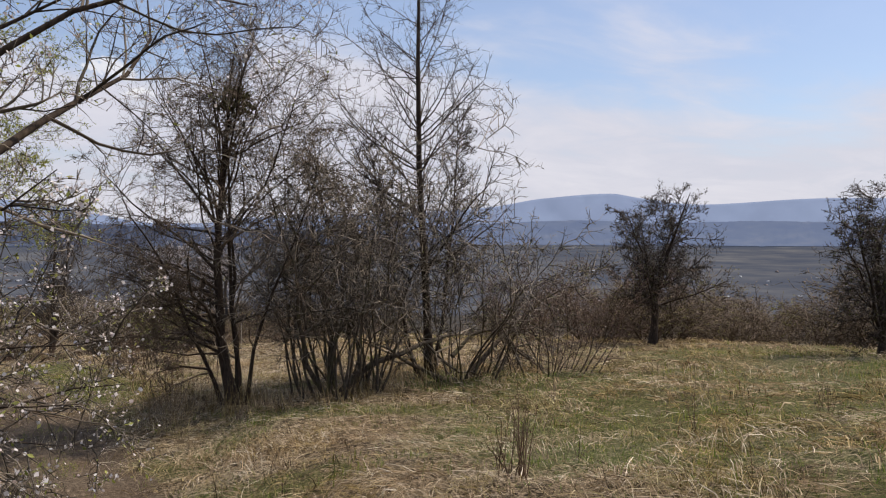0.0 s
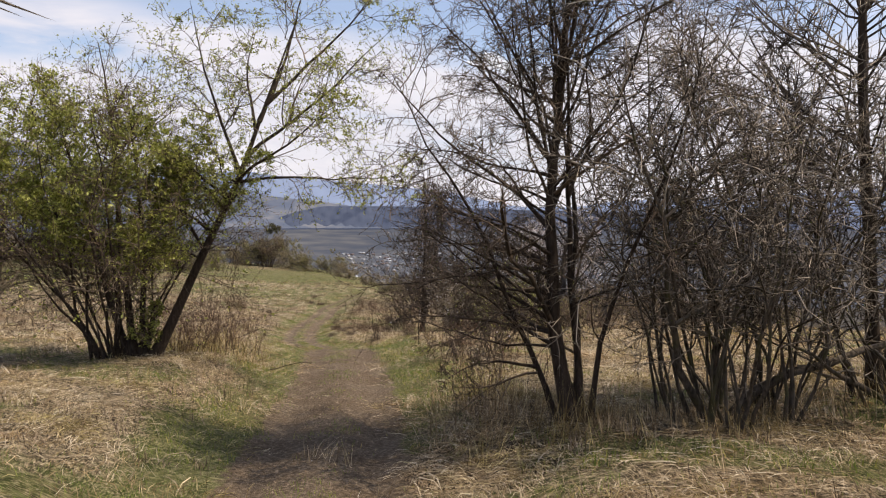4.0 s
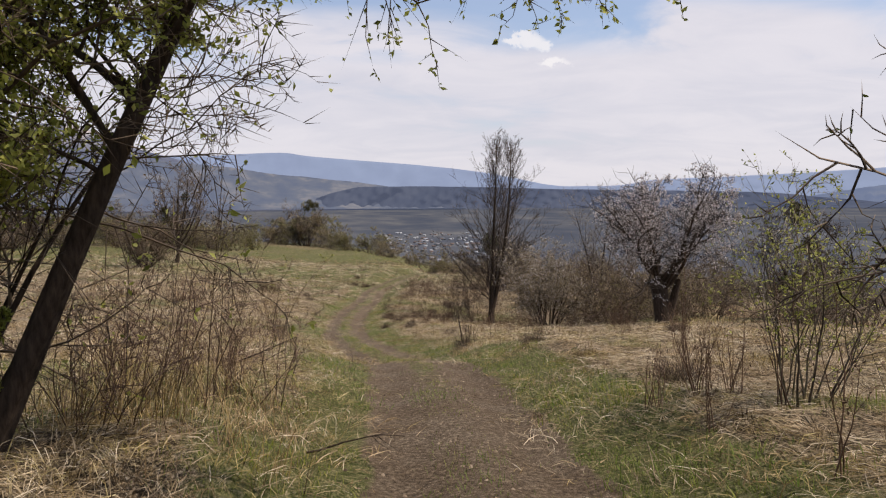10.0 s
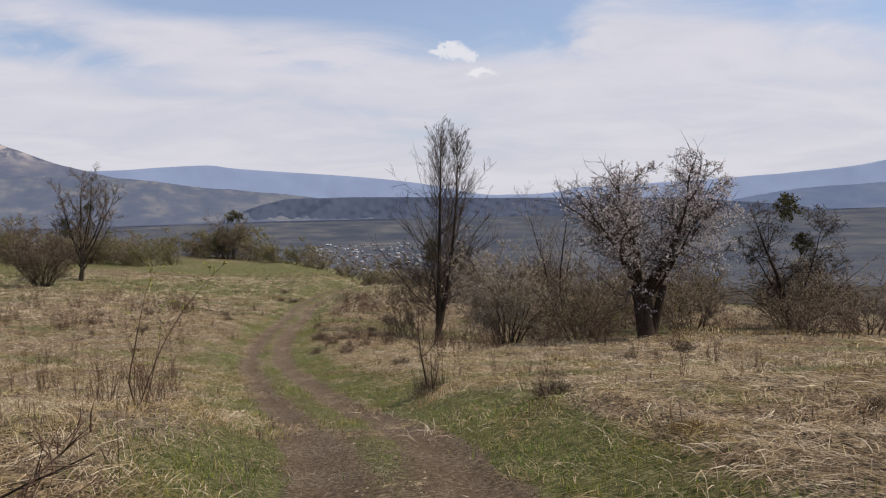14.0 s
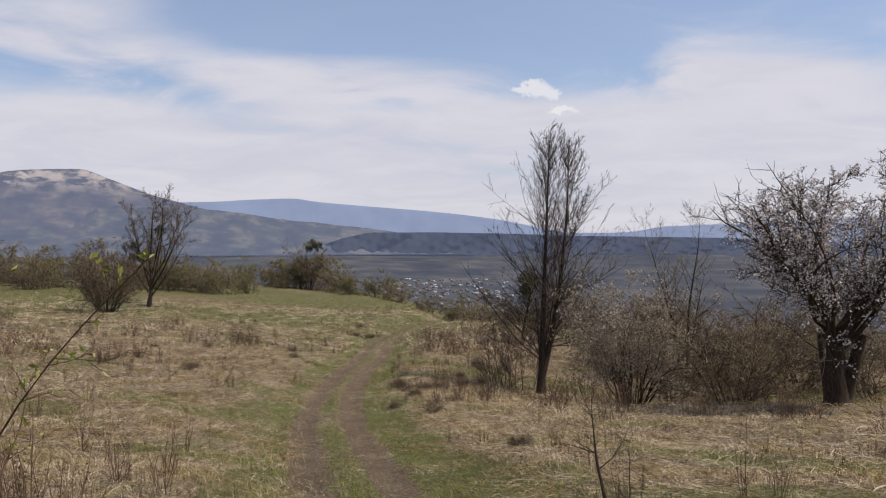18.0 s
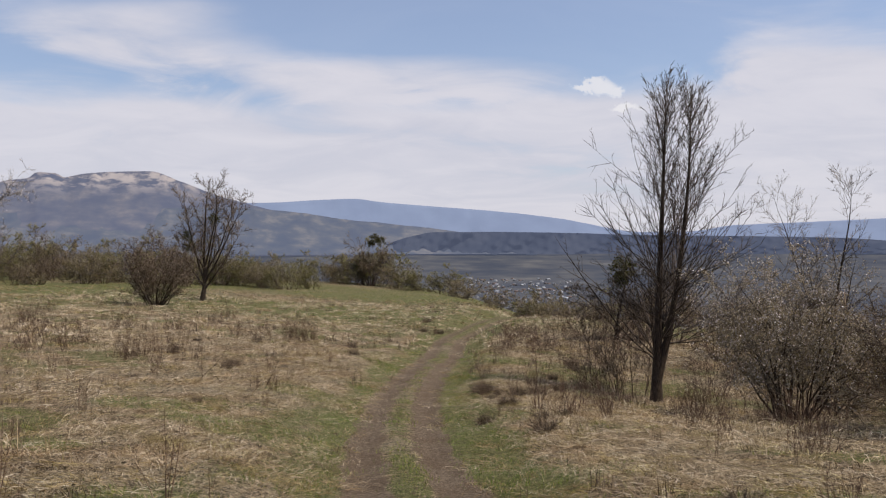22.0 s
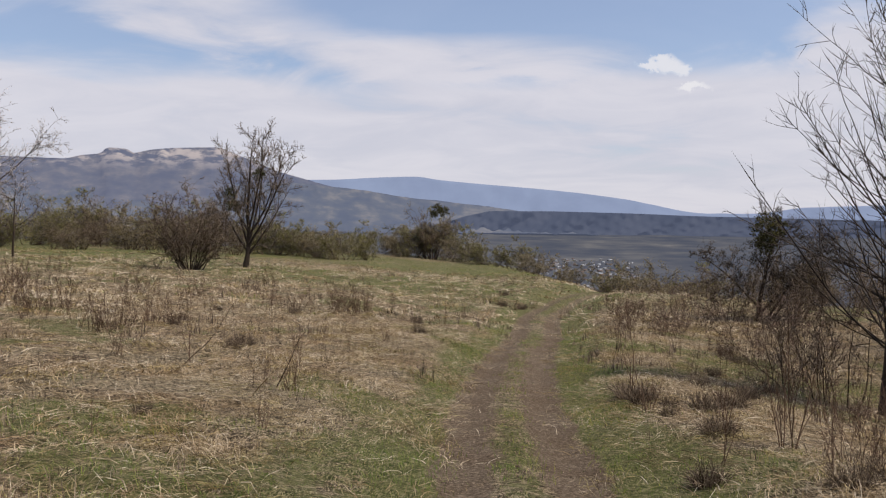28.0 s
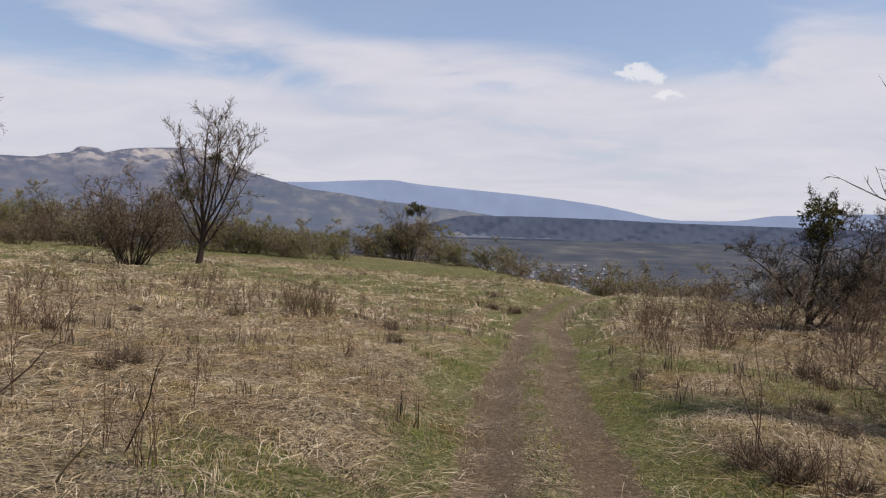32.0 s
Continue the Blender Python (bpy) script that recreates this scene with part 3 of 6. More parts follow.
def cover_masks(x, y):
    """How green and how grassy the meadow is."""
    off = x - track_x(np.clip(y, -12, 110))
    right = step(0.7, 0.95, off) * step(2.5, 1.35, off + 0.35 * waves(x, y, 1.3, 17)) * (1.1 + 0.25 * waves(x, y, 3.1, 7)) * step(10, 18, y)
    left = step(-0.6, -0.9, off) * step(-2.4, -1.2, off + 0.35 * waves(x, y, 1.1, 18)) * (0.72 + 0.35 * waves(x, y, 2.4, 8))
    middle = step(0.38, 0.16, np.abs(off)) * (0.68 + 0.3 * waves(x, y, 1.7, 9) + 0.3 * waves(x, y, 0.5, 19)) * (0.7 + 0.3 * step(48, 36, y)) * (0.35 + 0.65 * step(19, 27, y))
    patch = 0.58 * step(-0.05, 0.5, 0.6 * waves(x, y, 4.5, 10) + 0.7 * waves(x, y, 1.1, 11))
    start = 1.0 * np.maximum(step(11, 7.5, y) * step(2.2, 4, off), step(16, 11, y) * step(4.5, 6.5, off)) * (0.65 + 0.4 * waves(x, y, 2.2, 14))
    crest = 0.8 * step(62, 82, y) * (0.8 + 0.5 * waves(x, y, 9.0, 16))
    green = np.clip(np.maximum.reduce([right, left, middle, patch, start, crest]), 0, 1)
    grass = np.clip(step(0.62, 1.05, np.abs(off) + 0.13 * waves(x, y, 0.3, 23) + 0.13 * waves(x, y, 1.1, 24)), 0, 1)
    return green, grass


build_ground()


# ---- far land ----
def mountain_range(name, label, mat, bearings, tops, far, foot, seed, depth=500.0, rugged=1.0):
    """A range that rises from foot to tops (metres over the eye's level, by bearing in degrees right of +y)."""
    rng = np.random.default_rng(seed)
    bs = np.linspace(bearings[0], bearings[-1], 260)
    top = smooth_curve(bs, bearings, tops)
    rows = np.linspace(0, 1, 26)
    wob = np.zeros((len(rows), len(bs)))
    for k in range(9):
        wob += np.sin(bs[None] * rng.uniform(0.25, 2.8) + rng.uniform(0, 6) + rows[:, None] * rng.normal(0, 5)) / (1 + 0.35 * k)
    for k in range(8):
        wob += 0.4 * np.sin(bs[None] * rng.uniform(3, 11) + rng.uniform(0, 6) + rows[:, None] * rng.normal(0, 9))
    rise = rows[:, None] ** 1.25
    z = foot + (top[None] - foot) * rise + rugged * wob * 6.0 * np.sin(np.pi * rows)[:, None] ** 0.7
    z[-1] += rugged * wob[-1] * 1.1
    r = far - depth * (1 - rows)[:, None] + 14.0 * wob
    a = np.radians(bs)[None]
    verts = np.stack([r * np.sin(a), r * np.cos(a), z], -1)
    behind = np.stack([(far + 60) * np.sin(a[0]), (far + 60) * np.cos(a[0]), np.full(len(bs), foot)], -1)
    verts = np.concatenate([verts.reshape(-1, 3), behind])
    ids = np.arange(len(verts)).reshape(-1, len(bs))
    quads = np.stack([ids[:-1, :-1], ids[:-1, 1:], ids[1:, 1:], ids[1:, :-1]], -1).reshape(-1, 4)
    tagged(new(name, mesh_from(name, verts, [quads], mat)), label, "mountains", kind="structure")


# bluish base colours and emission stand in for the haze over each range
HAZE_FAR = hazed_material("far range blue with haze", [(0.4, (0.04, 0.05, 0.08)), (0.6, (0.06, 0.075, 0.11))], 0.004, (0.35, 0.43, 0.62), 0.60)
HAZE_MID = hazed_material("wooded slopes in haze", [(0.38, (0.03, 0.035, 0.045)), (0.52, (0.05, 0.052, 0.052)), (0.66, (0.11, 0.10, 0.08))], 0.010, (0.27, 0.33, 0.50), 0.33)
HAZE_HILLS = hazed_material("foothills blue with haze", [(0.38, (0.03, 0.035, 0.05)), (0.55, (0.045, 0.05, 0.058)), (0.68, (0.07, 0.07, 0.068))], 0.006, (0.25, 0.33, 0.54), 0.42)
HAZE_CLIFF = hazed_material("cliff mountain in haze", [(0.38, (0.03, 0.036, 0.05)), (0.52, (0.05, 0.053, 0.06)), (0.64, (0.085, 0.08, 0.075)), (0.74, (0.14, 0.125, 0.105))], 0.010, (0.30, 0.335, 0.50), 0.33, (1, 1, 1.6), (215, 300))
HAZE_DARK = hazed_material("wooded plateau in haze", [(0.4, (0.016, 0.02, 0.028)), (0.6, (0.03, 0.034, 0.042))], 0.006, (0.23, 0.28, 0.44), 0.28)

def skyline(far, points):
    return [b for b, _ in points], [far / 1447 * k for _, k in points]


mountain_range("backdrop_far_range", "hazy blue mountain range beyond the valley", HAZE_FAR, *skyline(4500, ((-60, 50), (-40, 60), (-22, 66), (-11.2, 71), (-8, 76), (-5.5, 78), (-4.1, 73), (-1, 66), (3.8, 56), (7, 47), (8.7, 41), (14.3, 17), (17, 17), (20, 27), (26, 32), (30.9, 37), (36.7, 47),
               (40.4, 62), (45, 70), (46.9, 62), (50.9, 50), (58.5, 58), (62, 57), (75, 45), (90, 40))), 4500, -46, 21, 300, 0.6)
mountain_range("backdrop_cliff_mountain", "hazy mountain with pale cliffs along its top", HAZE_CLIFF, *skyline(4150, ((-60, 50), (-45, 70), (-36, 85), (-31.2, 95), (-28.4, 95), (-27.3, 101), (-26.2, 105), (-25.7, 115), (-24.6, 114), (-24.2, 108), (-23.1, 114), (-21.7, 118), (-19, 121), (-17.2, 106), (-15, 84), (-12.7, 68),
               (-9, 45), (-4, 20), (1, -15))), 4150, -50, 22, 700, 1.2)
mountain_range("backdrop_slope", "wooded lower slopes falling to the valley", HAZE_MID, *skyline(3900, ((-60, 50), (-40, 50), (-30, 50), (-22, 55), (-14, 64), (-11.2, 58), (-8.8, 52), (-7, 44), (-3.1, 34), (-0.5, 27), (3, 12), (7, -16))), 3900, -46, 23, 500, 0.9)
mountain_range("backdrop_plateau", "dark wooded plateau in haze across the valley", HAZE_DARK, *skyline(3600, ((-5, -20), (-2.8, 4), (-1.3, 14), (0, 19), (3, 19), (8, 17), (14, 12), (18, 10), (26, 5), (31, -6), (36, -20))), 3600, -50, 24, 160, 0.3)


# added low ridge: its haze colour steps from far range to valley floor
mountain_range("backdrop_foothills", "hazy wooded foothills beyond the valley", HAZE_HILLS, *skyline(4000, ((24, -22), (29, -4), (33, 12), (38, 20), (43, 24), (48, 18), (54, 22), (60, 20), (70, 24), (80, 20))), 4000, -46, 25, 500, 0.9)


# ---- the village in the valley ----
def build_village():
    rng = np.random.default_rng(5)
    walls = [material("pale house wall", 0.9)[0], material("grey house wall", 0.9)[0]]
    for m, c in zip(walls, ((0.45, 0.44, 0.42), (0.22, 0.21, 0.20))):
        m.node_tree.nodes["Principled BSDF"].inputs["Base Color"].default_value = (*c, 1)
    roofs = [material("light metal roof", 0.5)[0], material("slate roof", 0.7)[0], material("brown tile roof", 0.8)[0]]
    for m, c in zip(roofs, ((0.40, 0.42, 0.45), (0.16, 0.17, 0.19), (0.15, 0.11, 0.095))):
        m.node_tree.nodes["Principled BSDF"].inputs["Base Color"].default_value = (*c, 1)
    shapes = []
    for k in range(6):
        w, d, h, p = 1.9 + 0.5 * (k % 3), 2.7 + 0.7 * (k % 2), 1.9 + 0.4 * (k % 2), 1.5
        box = np.array([[sx * w, sy * d, z] for z in (-3, h) for sx, sy in ((-1, -1), (1, -1), (1, 1), (-1, 1))])
        gable = np.array([[0, -d, h + p], [0, d, h + p]])
        wall = mesh_from("wall", np.concatenate([box, gable]), [np.array([[0, 1, 5, 4], [1, 2, 6, 5], [2, 3, 7, 6], [3, 0, 4, 7]]), np.array([[4, 5, 8], [6, 7, 9]])], walls[k % 2], False)
        o, t = 0.5, 0.25
        slope = np.array([[-w - o, -d - o, h - 0.35], [-w - o, d + o, h - 0.35], [0, d + o, h + p], [0, -d - o, h + p], [w + o, -d - o, h - 0.35], [w + o, d + o, h - 0.35]])
        roof = mesh_from("roof", np.concatenate([slope, slope + np.array([0, 0, t])]), [np.array([[6, 7, 8, 9], [9, 8, 11, 10], [0, 3, 2, 1], [3, 4, 5, 2], [0, 1, 7, 6], [4, 10, 11, 5], [0, 6, 9, 3], [3, 9, 10, 4], [1, 2, 8, 7], [2, 5, 11, 8]])], roofs[k % 3], False)
        shapes.append((wall, roof))
    for n in range(300):
        if n < 250:
            b, r = rng.uniform(0.5, 9.5), rng.uniform(1080, 1950)
        elif n < 280:
            b, r = rng.normal(54, 4.5), rng.uniform(1250, 2000)
        else:
            b, r = rng.uniform(38, 46), rng.uniform(1100, 1700)
        x, y = r * math.sin(radians(b)), r * math.cos(radians(b))
        wall, roof = shapes[int(rng.integers(0, 6))]
        house = thing("house", on_ground(x, y, 0.0), "small distant village house with a gable roof", "house", "village houses", turn=float(rng.uniform(0, 360)))
        part("wall", wall, house)
        part("roof", roof, house)


build_village()


# ---- trees and shrubs ----
def spread(rng, count, radius, length, r, lean, lift=0.02, rise=0.15):
    """Many stems from one stool, fanning outwards."""
    out = []
    for k in range(count):
        a = rng.uniform(0, 6.283)
        q = radius * math.sqrt(rng.uniform(0, 1))
        d = (math.cos(a) * lean * rng.uniform(0.2, 1.2), math.sin(a) * lean * rng.uniform(0.2, 1.2), 1)
        out.append(((q * math.cos(a), q * math.sin(a), 0), d, length * rng.uniform(0.6, 1.1), r * rng.uniform(0.55, 1.2), lift, (0, 0, 0)))
    return out


R = random.Random(11)
def o(kids, start, angle, ratio, segs, wander=0.18, lift=0.03, rr=0.55, least=0.002, up=0.0, profile=None):
    return dict(profile=profile, kids=kids, start=start, angle=angle, ratio=ratio, segs=segs, wander=wander, lift=lift, rr=rr, least=1.1 * least, up=up)


# blossoming plum whose limbs reach over the start of the track
plant("plum_tree", on_ground(-1.4, 5.0), "leafing plum tree with white blossom overhanging the track", "tree", 31,
      [((0, 0, 0), (0.15, 0.05, 1), 4.4, 0.13, 0.02, (0, 0, 0)), ((0.1, 0.0, 0.5), (0.8, 0.0, 1), 3.9, 0.07, 0.0, (0, 0, 0)), ((0, -0.1, 0.3), (-0.5, -0.3, 1), 3.4, 0.08, 0, (0, 0, 0)),
       ((0.1, 0, 1.1), (1.0, 0.03, 0.36), 4.5, 0.048, 0.0, (0, 0, 0), 0.2, 0.12), ((0.1, -0.1, 1.2), (1.0, -0.02, 0.55), 4.4, 0.042, 0.0, (0, 0, 0), 0.2, 0.12), ((0.1, -0.1, 1.3), (0.9, 0.06, 0.75), 3.9, 0.05, 0.0, (0, 0, 0)), ((0.1, -0.1, 1.0), (0.9, -0.45, 0.4), 2.6, 0.035, 0.0, (0, 0, 0)),
       ((0.1, -0.1, 0.6), (0.9, -0.22, 0.2), 2.6, 0.028, 0.0, (0, 0, 0)), ((0.1, 0.1, 0.4), (0.9, -0.1, 0.2), 2.5, 0.026, 0.0, (0, 0, 0)), ((0.1, 0.0, 0.9), (0.9, -0.4, 0.1), 2.5, 0.024, 0.0, (0, 0, 0)), ((0.1, 0.1, 0.8), (0.9, -0.2, 0.28), 2.6, 0.03, 0.0, (0, 0, 0))] + [((0.1, 0.0, 0.6 + 0.16 * k), (0.9, -0.35 + 0.12 * (k % 4), 0.05 + 0.06 * k), 2.5 + 0.2 * math.sin(2.3 * k), 0.019, 0.0, (0, 0, 0)) for k in range(7)],
      [o(9, 0.2, 50, 0.34, 6, 0.2, 0.0, 0.5, 0.004), o(9, 0.12, 50, 0.45, 3, 0.24, 0.0), o(5, 0.15, 52, 0.5, 2, 0.2, 0.0)],
      BARK_DARK, TWIG_GREY, (LEAF_YOUNG, 2200, 0.026, "unfolding green leaves"), (BLOSSOM, 5200, 0.02), crook=0.15)

# thicket on the bend: a mistletoe stem, a many-stemmed shrub, a tall pole tree and low brush
plant("hawthorn_tree", on_ground(4.35, 12.5), "bare grey hawthorn tree with a mistletoe ball", "tree", 32,
      [((-0.3 + 0.25 * math.sin(2.1 * k), 0.25 * math.cos(1.7 * k), 2.2 + 0.09 * k), (0.45 * math.sin(3.3 * k + 1) + 0.1, 0.3 * math.cos(2.3 * k), 1), 3.3 + 0.6 * math.sin(5 * k), 0.018, 0.01, (0, 0, 0)) for k in range(18)] +
      [((0.05, 0, 0), (-0.32, 0.05, 1), 5.6, 0.09, 0.07, (0.02, 0, 0), 0.08, 0.1), ((0.1, 0.1, 0), (-0.2, 0.15, 1), 5.0, 0.042, 0.03, (0, 0, 0)), ((-0.1, 0.1, 0), (-0.3, 0.1, 1), 4.2, 0.036, 0.03, (0, 0, 0)), ((0.1, -0.05, 0), (0.05, 0.2, 1), 5.2, 0.045, 0.03, (0, 0, 0)), ((0.2, -0.1, 0), (0.3, -0.2, 1), 4.6, 0.034, 0.03, (0, 0, 0)),
       ((-0.2, 0, 0.8), (-1.0, -0.2, 0.35), 1.7, 0.024, 0.0, (0, 0, 0)), ((-0.25, 0, 1.1), (-1.0, 0.3, 0.3), 1.8, 0.022, 0.0, (0, 0, 0)), ((-0.3, 0, 1.4), (-0.9, -0.4, 0.35), 1.7, 0.022, 0.0, (0, 0, 0)), ((-0.3, 0, 1.8), (-1.0, 0.1, 0.5), 1.8, 0.024, 0.0, (0, 0, 0)), ((-0.2, 0, 0.6), (-0.7, -0.6, 0.3), 1.4, 0.02, 0.0, (0, 0, 0)),
       ((-0.2, 0, 0.9), (-1.0, 2.5, 0.7), 3.0, 0.026, 0.0, (0, 0, 0)), ((-0.25, 0, 1.3), (-1.25, 2.4, 0.9), 2.9, 0.028, 0.0, (0, 0, 0)), ((-0.3, 0, 1.6), (-1.05, 2.7, 1.0), 3.4, 0.028, 0.0, (0, 0, 0)), ((-0.3, 0, 1.5), (-0.8, 2.7, 0.5), 3.2, 0.026, 0.0, (0, 0, 0)), ((0, 0.1, 2.1), (-0.5, 1.0, 0.7), 2.9, 0.026, 0.0, (0, 0, 0)), ((-0.1, 0, 2.8), (-0.6, 0.3, 0.9), 2.2, 0.024, 0.0, (0, 0, 0)), ((0.1, 0, 2.4), (0.6, 0.1, 0.7), 2.0, 0.024, 0.0, (0, 0, 0))]
      + [((-0.25, 0, 0.8 + 0.2 * k), (-1.0, 0.9 * math.sin(2.4 * k), 0.12 + 0.05 * k), 1.8 + 0.3 * math.sin(3.1 * k), 0.017, 0.0, (0, 0, 0)) for k in range(13)],
      [o(12, 0.12, 58, 0.33, 6, 0.2, 0.0, 0.38, 0.0042), o(10, 0.1, 58, 0.44, 4, 0.22, 0.0, 0.5, 0.0027), o(4, 0.1, 60, 0.5, 2, 0.22, 0.0, 0.6, 0.0018)],
      BARK_DARK, TWIG_BROWN, (LEAF_OLIVE, 2600, 0.02), (BLOSSOM, 500, 0.014), extra=[(0.3, (0.12, 0.1, 4.6))], crook=0.12)
plant("thicket_shrub", on_ground(6.1, 12.5), "dense many-stemmed bare shrub, grey and mossy", "shrub", 33, spread(R, 46, 0.75, 4.7, 0.022, 0.36) + [((0.1, 0.1, 0), (0.5, -0.1, 1), 4.4, 0.062, 0.01, (0.02, 0, 0)), ((-0.2, -0.2, 0), (-0.5, -0.2, 1), 4.2, 0.05, 0.02, (0, 0, 0))],
      [o(10, 0.3, 54, 0.36, 6, 0.24, 0.01, 0.6, 0.006), o(8, 0.1, 56, 0.46, 3, 0.28, 0.01, 0.65, 0.0044), o(4, 0.1, 58, 0.5, 1, 0.3, 0.0, 0.75, 0.0033)],
      BARK_GREY, TWIG_GREY, (LEAF_OLIVE, 2600, 0.02), crook=0.17)
plant("thicket_shrub", on_ground(8.5, 12.3), "looser bare shrub with pale budding twigs", "shrub", 34, spread(R, 16, 0.6, 3.6, 0.019, 0.6) + [((0.1, 0, 0), (0.9, -0.1, 0.9), 3.4, 0.055, -0.06, (0.02, 0, 0)), ((0, 0.1, 0.5), (1.0, 0.1, 0.5), 3.0, 0.035, -0.03, (0, 0, 0)), ((-0.3, 0, 0), (-0.9, -0.1, 0.9), 2.4, 0.045, 0.0, (0, 0, 0))],
      [o(9, 0.25, 54, 0.36, 6, 0.26, 0.01, 0.6, 0.0058), o(8, 0.1, 56, 0.46, 3, 0.28, 0.0, 0.65, 0.0042), o(3, 0.1, 58, 0.5, 1, 0.3, 0.0, 0.75, 0.0032)],
      BARK_GREY, TWIG_GREY, (LEAF_YOUNG, 1800, 0.02), crook=0.15)
plant("pole_tree", on_ground(8.25, 13.0), "tall slender bare tree with a mossy trunk", "tree", 35,
      [((0, 0, 0), (-0.03, 0, 1), 9.6, 0.085, 0.08, (0, 0, 0), 0.02, 0.1), ((0.15, 0.1, 0), (0.25, 0.1, 1), 5.0, 0.04, 0.04, (0, 0, 0)), ((-0.2, 0.1, 0), (-0.2, 0.1, 1), 4.4, 0.034, 0.04, (0, 0, 0))],
      [o(70, 0.16, 56, 0.2, 7, 0.12, 0.06, 0.25, 0.006, profile=lambda f: 1.25 - 0.85 * f), o(10, 0.12, 50, 0.42, 4, 0.18, 0.05, 0.6, 0.004), o(4, 0.15, 50, 0.5, 1, 0.2, 0.05, 0.7, 0.003)],
      BARK_DARK, TWIG_DARK, (LEAF_OLIVE, 1500, 0.022), crook=0.05)
plant("low_shrub", on_ground(10.1, 11.8), "low bare brush with reddish twigs", "shrub", 36, spread(R, 22, 0.9, 2.1, 0.014, 0.75),
      [o(8, 0.1, 46, 0.5, 3, 0.2), o(7, 0.1, 50, 0.5, 2, 0.24), o(4, 0.2, 50, 0.5, 1)], BARK_GREY, TWIG_RED, None, (BLOSSOM, 250, 0.016))

# bushy bare trees out on the right slope
SLOPE = [o(18, 0.08, 58, 0.36, 4, 0.22, 0.03, 0.32, 0.007), o(12, 0.08, 54, 0.48, 2, 0.28, 0.03, 0.6, 0.0055), o(6, 0.1, 54, 0.5, 1, 0.24, 0.03, 0.7, 0.005), o(2, 0.2, 54, 0.5, 1, 0.2, 0.0, 0.8, 0.0045)]
plant("thorn_tree", on_ground(17.0, 15.6), "upright dark thorn tree with a shaggy crown", "tree", 37, [((0, 0, 0), (0, 0, 1), 4.3, 0.12, 0.05, (0, 0, 0)), ((0.05, 0, 0.7), (0.3, 0.1, 1), 3.2, 0.05, 0.06, (0, 0, 0)), ((0, 0, 0.7), (-0.3, -0.1, 1), 3.2, 0.05, 0.06, (0, 0, 0)), ((0, 0, 0.9), (0.1, 0.3, 1), 3.2, 0.05, 0.05, (0, 0, 0)), ((0, 0, 0.9), (-0.5, -0.3, 0.6), 2.0, 0.05, 0.05, (0, 0, 0))], SLOPE, BARK_DARK, TWIG_DARK, (LEAF_OLIVE, 1800, 0.035))
plant("thorn_tree", on_ground(17.4, 9.6), "broad dark thorn tree on the slope", "tree", 38, [((0, 0, 0), (-0.1, 0, 1), 3.6, 0.11, 0.05, (0, 0, 0)), ((0.05, 0, 0.4), (-0.7, 0.1, 1), 3.2, 0.05, 0.05, (0, 0, 0)), ((0, 0, 0.5), (0.5, 0.2, 1), 3.4, 0.05, 0.06, (0, 0, 0)), ((0, 0, 0.4), (-0.8, -0.3, 0.7), 2.8, 0.05, 0.04, (0, 0, 0))], SLOPE, BARK_DARK, TWIG_DARK, (LEAF_OLIVE, 1800, 0.035))

